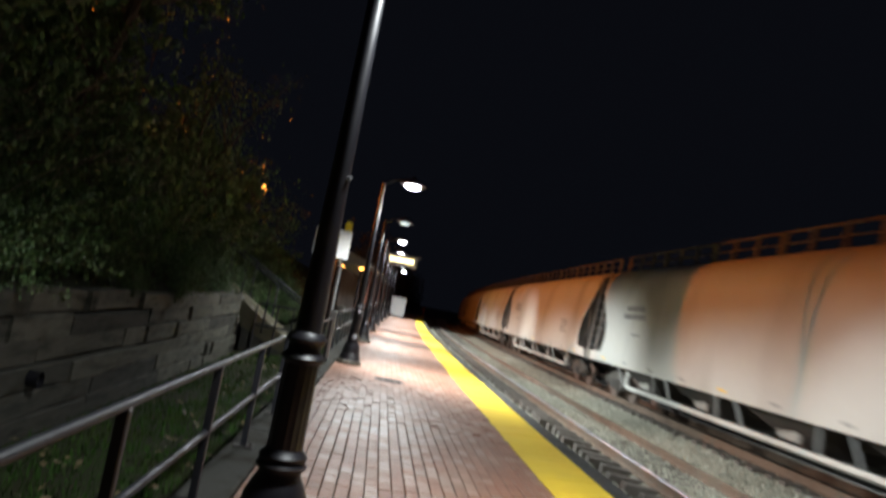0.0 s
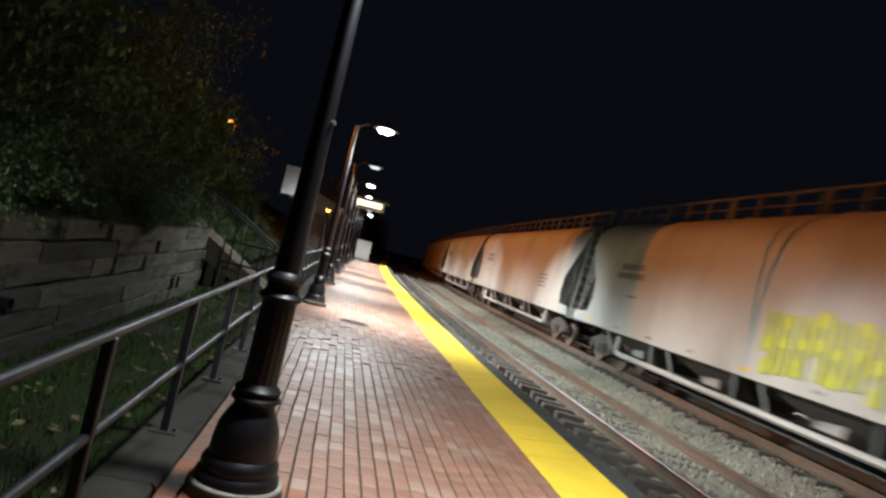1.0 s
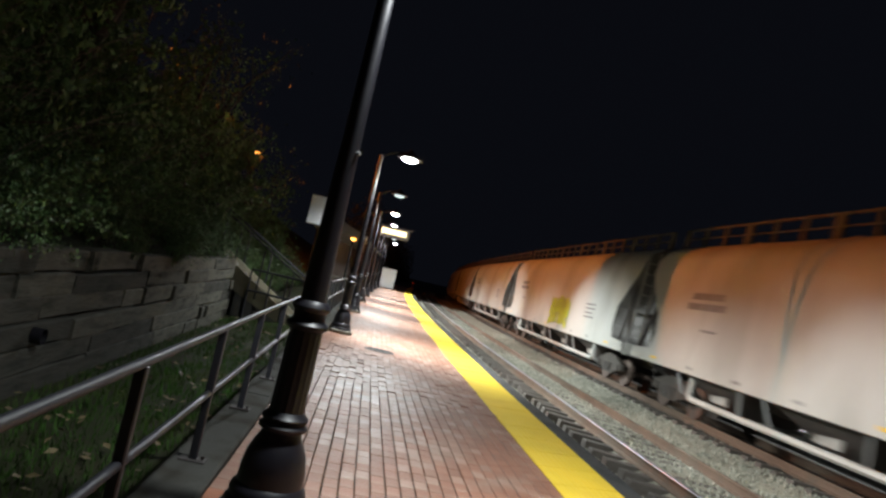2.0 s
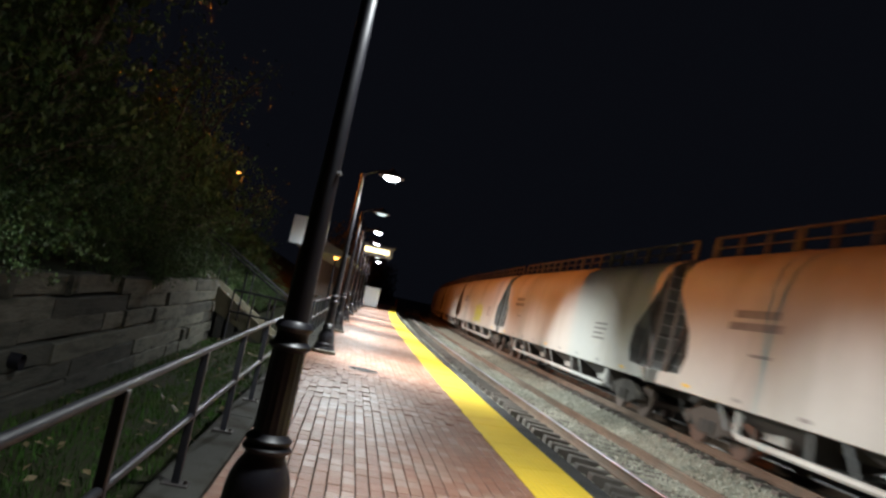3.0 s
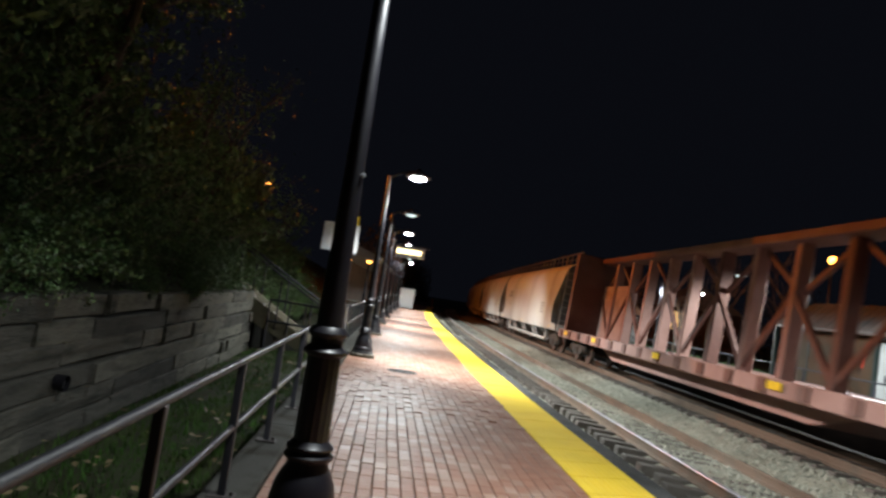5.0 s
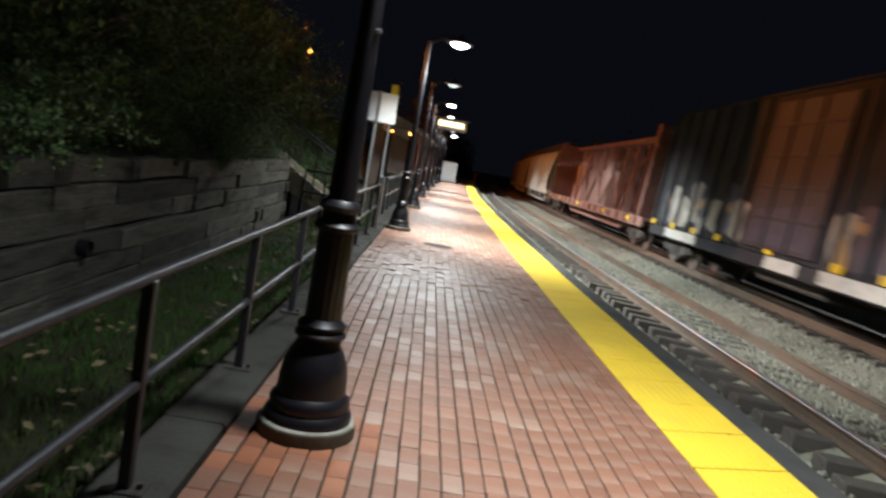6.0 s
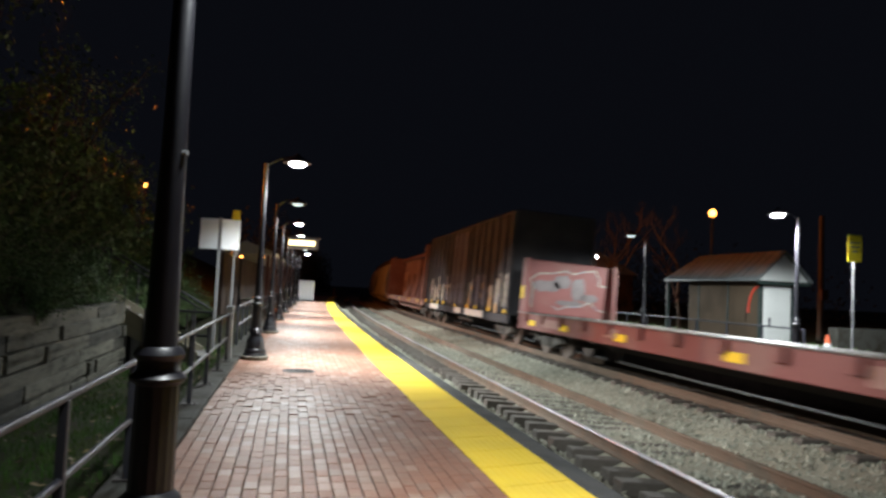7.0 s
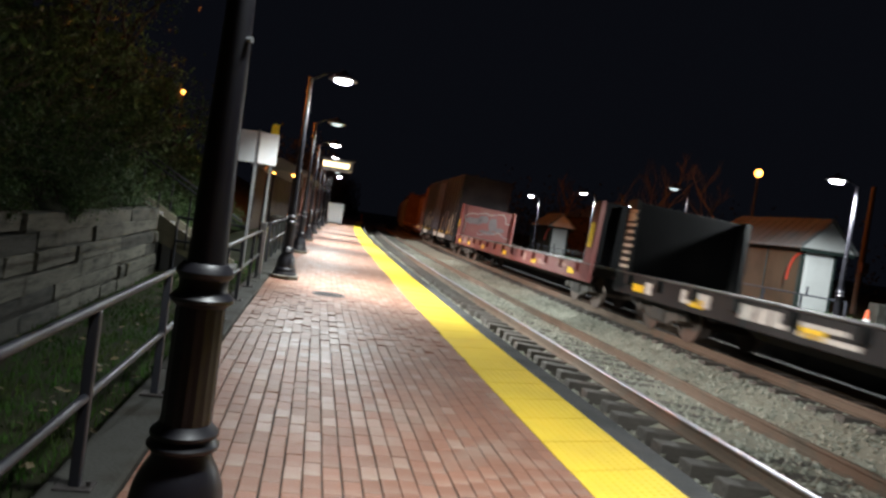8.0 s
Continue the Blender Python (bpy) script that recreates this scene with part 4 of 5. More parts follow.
globe_lamp((30.5, 66.0, 5.6), 0.10, M_LENS, "white street lamp beyond the tracks", -0.05)


# ---- across the tracks ----
def shed(m, label):
    """A small gabled building; x to the right along its gable, y along its ridge."""
    ob = thing("station_shed", m, label, "shed", "station sheds")
    L, W, E, RZ = 4.7, 1.35, 2.5, 3.55
    part("side_wall", Build().box(0.0, 0.1, 0.1, L, 0, E + 0.1), M_TAN, ob, "tan panelled wall")
    part("back_wall", Build().box(W - 0.1, W, 0.1, L, 0, E + 0.1), M_TAN, ob)
    part("rear_wall", Build().box(0.1, W - 0.1, L - 0.1, L, 0, E), M_TAN, ob)
    part("front_wall", Build().box(0.1, W - 0.02, 0.0, 0.1, 0, E), M_SIDING, ob, "white board wall")
    part("corner_post", Build().box(-0.03, 0.1, -0.03, 0.1, 0, E), M_GREEN, ob, "dark green corner post")
    part("corner_post", Build().box(W - 0.06, W + 0.03, -0.03, 0.06, 0, E), M_GREEN, ob)
    for y in (1.9, 3.9):
        part("batten", Build().box(-0.025, 0.0, y, y + 0.08, 0, E), M_GREEN, ob)
    part("door", Build().box(0.22, 1.02, -0.03, 0.0, 0.05, 2.15, 0.01), M_SIDING, ob, "white boarded door")
    part("door_handle", Build().box(0.34, 0.42, -0.06, -0.03, 0.8, 1.15, 0.01), M_SPRAY_B, ob, "blue door plate")
    for i in range(11):
        part("siding_board", Build().box(0.11, W - 0.07, -0.015, 0.0, 0.02 + i * 0.22, 0.23 + i * 0.22, 0.004), M_SIDING, ob)
    O = 0.45
    g = Build()
    g.add([(W / 2, -0.42, RZ - 0.08), (-O + 0.1, -0.42, E), (W + O - 0.1, -0.42, E), (W / 2, -0.36, RZ - 0.08), (-O + 0.1, -0.36, E), (W + O - 0.1, -0.36, E)], [(0, 1, 2), (3, 5, 4), (0, 3, 4, 1), (1, 4, 5, 2), (2, 5, 3, 0)])
    part("gable", g, M_SIDING, ob, "white gable")
    part("gable_beam", Build().box(-O + 0.05, W + O - 0.05, -0.44, -0.34, E - 0.14, E, 0.01), M_GREEN, ob)
    for s in (0, 1):
        ex = -O - 0.02 if s == 0 else W + O + 0.02
        r = Build()
        y0, y1 = -0.5, L + 1.3
        a, b2 = Vector((W / 2, 0, RZ)), Vector((ex, 0, E - 0.03))
        v = [(a.x, y0, a.z), (b2.x, y0, b2.z), (b2.x, y1, b2.z), (a.x, y1 - 1.0, a.z)]
        r.add(v + [(p[0], p[1], p[2] + 0.09) for p in v], [(0, 1, 2, 3), (7, 6, 5, 4), (0, 4, 5, 1), (1, 5, 6, 2), (2, 6, 7, 3), (3, 7, 4, 0)])
        roof = part("roof", r, M_ROOF, ob, "grey metal roof slope")
        seams = Build()
        for i in range(14):
            y = y0 + 0.1 + i * 0.46
            f = min(1.0, (y1 - y) / 1.0)
            seams.beam((b2.x + (a.x - b2.x) * f, y, b2.z + (a.z - b2.z) * f + 0.1), (b2.x, y, b2.z + 0.1), 0.02, 0.03)
        part("seam", seams, M_ROOF, roof)
    hip = Build().add([(W / 2, L + 0.3, RZ), (-O - 0.02, L + 1.3, E - 0.03), (W + O + 0.02, L + 1.3, E - 0.03), (W / 2, L + 0.3, RZ + 0.088), (-O - 0.02, L + 1.3, E + 0.058), (W + O + 0.02, L + 1.3, E + 0.058)], [(0, 1, 2), (5, 4, 3), (0, 3, 4, 1), (1, 4, 5, 2), (2, 5, 3, 0)])
    part("hip", hip, M_ROOF, ob, "grey metal hip end")
    part("porch_post", Build().box(-0.45, -0.33, L + 1.0, L + 1.12, 0, E), M_GREEN, ob)
    br = Build()
    for i in range(5):
        t0, t1 = i / 5, (i + 1) / 5
        br.beam((-0.03 - 0.5 * math.cos(t0 * 1.57) * 0.9, 0.03, 1.3 + 1.0 * math.sin(t0 * 1.57)), (-0.03 - 0.5 * math.cos(t1 * 1.57) * 0.9, 0.03, 1.3 + 1.0 * math.sin(t1 * 1.57)), 0.07)
    part("bracket", br, M_REDPAINT, ob, "red curved bracket")
    return ob


sh = shed(pose(17.35, 23.5, -0.02), "small white gabled station shed with a grey metal roof")
copy_thing(sh, pose(19.2, 55.5, -0.02, 0, 0, -6))


def far_things():
    ob = thing("platform_sign", pose(15.55, 17.2, 0), "yellow rectangular sign on a grey post across the tracks", "sign")
    part("post", Build().tube([(0, 0, -0.05), (0, 0, 3.6)], 0.03, 8), M_GALV, ob, "", True)
    panel = part("panel", Build().box(-0.23, 0.23, -0.05, -0.035, 2.89, 3.63, 0.003), M_SIGN_YELLOW, ob, "yellow panel")
    bars = Build()
    for i, w in enumerate((0.34, 0.3, 0.2)):
        bars.box(-w / 2, w / 2, -0.055, -0.051, 3.40 - i * 0.12, 3.44 - i * 0.12)
    part("lettering_bar", bars, M_DARKMARK, panel)
    ob = thing("traffic_cone", pose(17.2, 20.0, 0), "orange traffic cone with a white band", "cone")
    part("cone", Build().lathe([(0.16, 0.03), (0.05, 0.72), (0.03, 0.74)], 14), M_ORANGE, ob, "", True)
    part("band", Build().lathe([(0.125, 0.28), (0.092, 0.46)], 14), M_WHITE, ob, "", True)
    part("foot", Build().box(-0.2, 0.2, -0.2, 0.2, 0, 0.035, 0.01), M_BLACK, ob)
    single("low_wall", Build().box(18.1, 27.0, 20.6, 21.0, -0.1, 0.95, 0.02), M_KERB, "low grey concrete wall behind the far platform", "low wall", "structure")
    rail = thing("railing", pose(0, 0, 0), "dark pipe railing on the far platform", "railing")
    for z in (0.95, 0.5):
        part("rail", Build().tube([arc(18 + i * 2, 12.3, z) for i in range(16)], 0.025, 8), M_RAILPAINT, rail, "", True)
    for i in range(17):
        p = arc(18 + i * 1.85, 12.3, 0)
        part("post", Build().box(p.x - 0.025, p.x + 0.025, p.y - 0.025, p.y + 0.025, 0, 0.95), M_RAILPAINT, rail)
    pole = thing("utility_pole", pose(26.4, 31.0, 0), "dark wooden utility pole beyond the shed", "utility pole")
    part("pole", Build().lathe([(0.16, -0.2), (0.11, 6.2)], 10), M_BARK, pole, "", True)
    part("meter_box", Build().box(-0.2, 0.2, -0.3, -0.14, 2.0, 2.5, 0.02), M_BROWN, pole)
    h = thing("house", pose(34.2, 74.0, 0), "dark house with lit windows beyond the tracks", "house")
    part("wall", Build().box(-4.5, 4.5, 0, 8, -0.1, 4.4), M_BRICKHOUSE, h)
    r = Build().add([(-4.9, -0.5, 4.3), (4.9, -0.5, 4.3), (4.9, 8.5, 4.3), (-4.9, 8.5, 4.3), (0, -0.5, 6.6), (0, 8.5, 6.6)], [(0, 1, 4), (2, 3, 5), (1, 2, 5, 4), (3, 0, 4, 5), (3, 2, 1, 0)])
    part("roof", r, M_ROOF, h)
    for x in (-2.9, -1.3):
        w = part("window", Build().box(x - 0.55, x + 0.55, -0.06, 0.02, 1.9, 3.8), M_WINDOW, h, "warmly lit window")
        part("frame", Build().box(x - 0.04, x + 0.04, -0.09, -0.06, 1.9, 3.8).box(x - 0.62, x + 0.62, -0.09, -0.06, 3.8, 3.9), M_GREEN, w)
    hedge = Build()
    rnd = random.Random(17)
    for _ in range(2600):
        s = rnd.uniform(20, 60)
        leaf(hedge, arc(s, rnd.uniform(15.2, 16.4), rnd.uniform(0.02, 0.35)), rnd, rnd.uniform(0.04, 0.08), 1.3)
    single("low_hedge", hedge, M_LEAF, "low green planting along the far platform", "hedge", "stuff")


far_things()


# ---- the freight train ----
SPEED, TRACK = 18.0, 7.04


def bogies(ob, half, reach):
    """Two bogies under a car, and its four wheelsets, which roll."""
    for e in (-1, 1):
        c = e * (half - reach)
        side = [(-1.15, 0.42), (-1.12, 0.60), (-0.85, 0.66), (-0.45, 0.80), (0.45, 0.80), (0.85, 0.66), (1.12, 0.60), (1.15, 0.42), (0.72, 0.40), (0.42, 0.24), (-0.42, 0.24), (-0.72, 0.40)]
        for x in (-1.06, 0.94):
            frame_part = part("side_frame", Build().prism([(c + y, z) for y, z in side], x, x + 0.12), M_BOGIE, ob, "dusty cast side frame")
            spring = Build()
            for y in (-0.2, 0.0, 0.2):
                spring.tube([(x - 0.03 if x < 0 else x + 0.15, c + y, 0.30), (x - 0.03 if x < 0 else x + 0.15, c + y, 0.56)], 0.07, 8)
            part("spring", spring, M_UNDER, frame_part)
            for y in (-0.88, 0.88):
                xx = x - 0.05 if x < 0 else x + 0.12
                part("axle_box", Build().tube([(xx, c + y, 0.46), (xx + 0.05, c + y, 0.46)], 0.11, 12), M_BOGIE, frame_part)
        part("bolster", Build().box(-1.0, 1.0, c - 0.2, c + 0.2, 0.5, 0.85, 0.03), M_UNDER, ob)
        for y in (-0.88, 0.88):
            w = Build()
            for x in (-0.78, 0.65):
                w.tube([(x, 0, 0), (x + 0.03, 0, 0)], [0.45, 0.45], 28).tube([(x + 0.03, 0, 0), (x + 0.13, 0, 0)], [0.42, 0.415], 28)
            w.tube([(-1.05, 0, 0), (1.05, 0, 0)], 0.08, 10)
            ws = part("wheelset", w, M_WHEEL, ob, "worn steel wheelset", True)
            ws.location = (0, c + y, 0.42)
            WHEELSETS.append(ws)


def coupler(ob, half):
    for e in (-1, 1):
        part("coupler", Build().box(-0.12, 0.12, min(e * (half - 0.9), e * (half + 0.02)), max(e * (half - 0.9), e * (half + 0.02)), 0.72, 0.98, 0.04).box(-0.2, 0.2, e * half - 0.16, e * half + 0.16, 0.70, 1.0, 0.06), M_UNDER, ob)
        part("air_hose", Build().tube([(-0.35, e * (half - 0.5), 0.75), (-0.36, e * (half - 0.25), 0.45), (-0.3, e * half, 0.35)], 0.03, 6), M_UNDER, ob)


WHEELSETS, CARS = [], []


def car(name, front, back, label, group=""):
    """A car between two coupling points, given where they are at the start."""
    c = (front + back) / 2
    ob = thing(name, on_arc(c, TRACK, RAIL_Z - 0.04) @ pose(0, 0, 0, 0, 3.2, 0), label, "freight car", group)
    CARS.append((ob, c))
    return ob


def covered_hopper(front, back, label, spray=None):
    half = (front - back) / 2
    ob = car("hopper_car", front, back, label, "covered hopper cars")
    prof = [(1.42, 0.98, 0.45), (1.50, 1.0, 0.42), (1.52, 1.28, 0.50), (1.52, 1.34, 1.55), (1.53, 1.75, 1.75), (1.545, 2.3, 1.65), (1.535, 2.9, 1.05), (1.50, 3.4, 0.62), (1.42, 3.78, 0.58), (1.26, 4.06, 0.58), (0.95, 4.28, 0.58), (0.5, 4.40, 0.58), (0.0, 4.44, 0.58)]
    b = Build()
    ring = [(-x, z, e) for x, z, e in prof] + [(x, z, e) for x, z, e in reversed(prof[:-1])]
    n = len(ring)
    cuts = 8
    for i in range(cuts + 1):
        f = -1 + 2 * i / cuts
        b.v.extend((x, f * (half - e), z) for x, z, e in ring)
    for i in range(cuts):
        for j in range(n - 1):
            b.f.append((i * n + j, i * n + j + 1, (i + 1) * n + j + 1, (i + 1) * n + j))
        b.f.append((i * n + n - 1, i * n, (i + 1) * n, (i + 1) * n + n - 1))
    part("body", b, M_HOPPER, ob, "dusty grey rounded hopper body", True)
    # End sheets take a darker grey that paints in the end pockets' shade.
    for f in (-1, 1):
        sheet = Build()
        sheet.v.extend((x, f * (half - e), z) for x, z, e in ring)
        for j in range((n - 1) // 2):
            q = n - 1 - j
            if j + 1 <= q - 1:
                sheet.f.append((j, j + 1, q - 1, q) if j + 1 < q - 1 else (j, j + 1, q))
        part("end_sheet", sheet, M_ENDSHEET, ob, "sloped end sheet, darkened for its shade")
    for e in (-1, 1):
        y = e * (half - 0.42)
        part("end_sill", Build().box(-1.45, 1.45, min(y, y - e * 0.18), max(y, y - e * 0.18), 0.95, 1.3, 0.02), M_HOPPER, ob)
        lad = Build()
        for x in (-1.38, -0.98):
            lad.beam((x, y - e * 0.05, 1.3), (x, y - e * 0.05, 4.0), 0.05)
        for i in range(8):
            lad.beam((-1.38, y - e * 0.05, 1.5 + i * 0.32), (-0.98, y - e * 0.05, 1.5 + i * 0.32), 0.03)
        part("end_ladder", lad, M_HOPPER_B, ob, "grey end ladder")
        br = Build()
        for x in (-1.35, 1.35):
            br.beam((x, y - e * 0.1, 1.3), (x, y - e * 1.0, 3.2), 0.09)
            br.beam((x, y - e * 0.9, 1.3), (x, y - e * 0.4, 3.6), 0.07)
        br.beam((-1.35, y - e * 0.05, 2.2), (1.35, y - e * 0.05, 2.2), 0.07)
        part("end_brace", br, M_UNDER, ob)
        part("brake_gear", Build().tube([(0.5, y, 1.9), (0.5, y + e * 0.06, 1.9)], 0.28, 14).box(-0.5, 0.1, min(y, y - e * 0.4), max(y, y - e * 0.4), 1.35, 1.75, 0.05), M_UNDER, ob)
    walk_board = Build()
    for x in (-0.82, 0.82):
        walk_board.box(x - 0.03, x + 0.03, -half + 0.5, half - 0.5, 4.80, 4.85)
        walk_board.box(x - 0.02, x + 0.02, -half + 0.5, half - 0.5, 4.55, 4.58)
        m = int((2 * half - 1.2) / 1.05)
        for i in range(m + 1):
            y = -half + 0.6 + i * (2 * half - 1.2) / m
            wd = 0.06 if i % 3 else 0.13
            walk_board.box(x - 0.03, x + 0.03, y - wd, y + wd, 4.28, 4.82)
    part("roof_walkway", walk_board, M_UNDER, ob, "rusty roof walkway frame")
    for i in range(5):
        y = (i - 2) * half * 0.34
        part("roof_hatch", Build().lathe([(0.35, 4.38), (0.35, 4.5), (0.28, 4.56)], 16, (0, y, 0)), M_HOPPER_B, ob, "", True)
    part("centre_sill", Build().box(-0.35, 0.35, -half + 0.6, half - 0.6, 0.72, 1.0, 0.02), M_UNDER, ob)
    for i in range(4):
        y = (i - 1.5) * half * 0.36
        g = Build()
        g.add([(-1.35, y - 1.3, 0.99), (1.35, y - 1.3, 0.99), (1.35, y + 1.3, 0.99), (-1.35, y + 1.3, 0.99), (-0.55, y - 0.4, 0.45), (0.55, y - 0.4, 0.45), (0.55, y + 0.4, 0.45), (-0.55, y + 0.4, 0.45)], [(0, 1, 5, 4), (1, 2, 6, 5), (2, 3, 7, 6), (3, 0, 4, 7), (4, 5, 6, 7)])
        hop = part("outlet_hopper", g, M_UNDER, ob, "grimy outlet hopper")
        part("outlet_gate", Build().box(-0.95, 0.95, y - 0.3, y + 0.3, 0.36, 0.46, 0.02).tube([(-1.2, y, 0.42), (-0.9, y, 0.42)], 0.06, 8), M_HOPPER_B, hop)
        # Pale plates, added to imitate gleams of light on the outlets.
        for x in (-1.0, 1.0):
            t = 1 if x > 0 else -1
            gleam = Build().add([(x + t * 0.12, y - 0.5, 0.76), (x + t * 0.12, y + 0.15, 0.70), (x, y + 0.35, 0.56), (x, y - 0.35, 0.56), (x + t * 0.08, y - 0.5, 0.76), (x + t * 0.08, y + 0.15, 0.70), (x - t * 0.04, y + 0.35, 0.56), (x - t * 0.04, y - 0.35, 0.56)], [(0, 1, 2, 3), (7, 6, 5, 4), (0, 4, 5, 1), (1, 5, 6, 2), (2, 6, 7, 3), (3, 7, 4, 0)])
            part("gleam_plate", gleam, M_HOPPER, hop, "pale tilted plate standing in for a gleam on the outlet")
        for e in (-1, 1):
            part("cross_brace", Build().beam((-1.38, y + e * 1.45, 0.98), (-1.22, y + e * 1.3, 0.5), 0.07, 0.05), M_HOPPER_B, ob)
    for x in (-1.22, 1.22):
        part("side_pipe", Build().tube([(x, -half + 3.85, 0.99), (x, -half + 3.85, 0.52), (x, -half + 3.95, 0.45), (x, half - 3.95, 0.45), (x, half - 3.85, 0.52), (x, half - 3.85, 0.99)], 0.07, 8), M_HOPPER, ob, "pale pipe under the side", True)
    for i in range(9):
        y = -half + 2 + i * (2 * half - 4) / 8
        part("reflector", Build().box(-1.512, -1.504, y - 0.16, y + 0.16, 1.1, 1.2), M_REFLECT if i % 4 == 0 else M_HOPPER_B, ob, "yellow reflector strip" if i % 4 == 0 else "")
    for z, w, y in ((2.75, 1.5, half - 4.2), (2.5, 1.8, half - 4.2), (2.0, 0.7, half - 4.6), (2.2, 1.1, -half + 4.4), (2.05, 1.1, -half + 4.4), (1.9, 0.9, -half + 4.5), (1.75, 1.1, -half + 4.4)):
        part("stencil_bar", Build().box(-1.553, -1.547, y - w / 2, y + w / 2, z, z + (0.16 if z > 2.4 else 0.06)), M_DARKMARK, ob, "faded stencilled lettering")
    if spray:
        rnd = random.Random(7)
        y0 = spray - (front + back) / 2
        for i in range(7):
            y = y0 - 2.3 + i * 0.44
            hgt, low, lean = rnd.uniform(0.95, 1.2), rnd.uniform(1.16, 1.3), rnd.uniform(-0.04, 0.04)
            g = Build()
            for u0, u1, w0, w1 in ((0.0, 0.13, 0.0, 1.0), (0.22, 0.36, 0.0, 1.0) if i % 3 else (0.24, 0.36, 0.35, 1.0), (0.1, 0.26, 0.78, 1.0) if i % 2 else (0.1, 0.26, 0.0, 0.25), (0.1, 0.25, 0.42, 0.6)):
                c = [(-1.556 - 0.01 * w, y + u + lean * w, low + hgt * w + rnd.uniform(-0.03, 0.03)) for u, w in ((u0, w0), (u1, w0), (u1, w1), (u0, w1))]
                g.add(c, [(0, 1, 2, 3)])
            part("spray_letter", g, M_SPRAY_Y, ob, "block letter sprayed in yellow")
    bogies(ob, half, 2.5)
    coupler(ob, half)


def panel_marks(ob, rows, material, label):
    for x, y, z, w, h in rows:
        part("marking", Build().box(x - 0.006, x, y - w / 2, y + w / 2, z, z + h), material, ob, label)


def centerbeam(front, back):
    half = (front - back) / 2
    ob = car("centerbeam_car", front, back, "oxide brown centre beam lumber car, empty, with truss posts")
    for e in (-1, 1):
        y = e * (half - 1.25)
        part("bulkhead", Build().box(-1.45, 1.45, min(y, y - e * 0.35), max(y, y - e * 0.35), 1.15, 4.55, 0.03), M_BROWN, ob, "ribbed brown end bulkhead")
        ribs = Build()
        for z in (1.6, 2.3, 3.0, 3.7, 4.3):
            ribs.box(-1.42, 1.42, min(y + e * 0.0, y + e * 0.1), max(y + e * 0.0, y + e * 0.1), z, z + 0.12)
        part("bulkhead_rib", ribs, M_BROWN, ob)
    for x in (-1.5, 1.38):
        part("side_sill", Build().box(x, x + 0.12, -half + 0.6, half - 0.6, 0.80, 1.15, 0.015), M_PINK, ob, "faded pinkish side sill")
    n = 17
    for i in range(n):
        y = -half + 1.3 + i * (2 * half - 2.6) / (n - 1)
        part("stake_pocket", Build().box(-1.56, -1.5, y - 0.16, y + 0.16, 0.84, 1.12, 0.01), M_BROWN, ob)
    part("deck", Build().box(-1.4, 1.4, -half + 0.6, half - 0.6, 1.04, 1.12), M_BROWN, ob)
    n = 13
    ys = [-half + 1.3 + i * (2 * half - 2.6) / (n - 1) for i in range(n)]
    for i, y in enumerate(ys):
        part("truss_post", Build().box(-0.17, 0.17, y - 0.12, y + 0.12, 1.12, 4.3, 0.02), M_PINK if i % 3 or i > 7 else M_BROWN, ob, "tall truss post")
    for i in (10, 11):
        part("partition_panel", Build().box(-0.07, 0.07, ys[i] + 0.13, ys[i + 1] - 0.13, 1.13, 3.35, 0.01), M_PALEPANEL, ob, "pale pinkish partition panel")
    for i in range(n - 1):
        a, b2 = (ys[i], ys[i + 1]) if i % 2 else (ys[i + 1], ys[i])
        part("truss_brace", Build().beam((-0.08, a, 1.2), (-0.08, b2, 3.1), 0.10, 0.14), M_BROWN, ob)
        part("truss_brace", Build().beam((0.08, b2, 3.1), (0.08, a, 4.25), 0.09, 0.12), M_BROWN, ob)
    part("top_chord", Build().box(-0.4, 0.4, -half + 1.0, half - 1.0, 4.28, 4.5, 0.03), M_BROWN, ob)
    belly = Build().prism([(-half + 4, 1.0), (half - 4, 1.0), (half - 6.5, 0.42), (-half + 6.5, 0.42)], -0.75, 0.75)
    part("belly_sill", belly, M_PINK, ob, "deep faded centre sill")
    panel_marks(ob, [(-1.566, y, 0.93, 0.5, 0.16) for y in (-half + 2.2, -half + 6.5, 0, half - 6.5, half - 2.2)], M_REFLECT, "yellow reflector plate")
    bogies(ob, half, 2.6)
    coupler(ob, half)


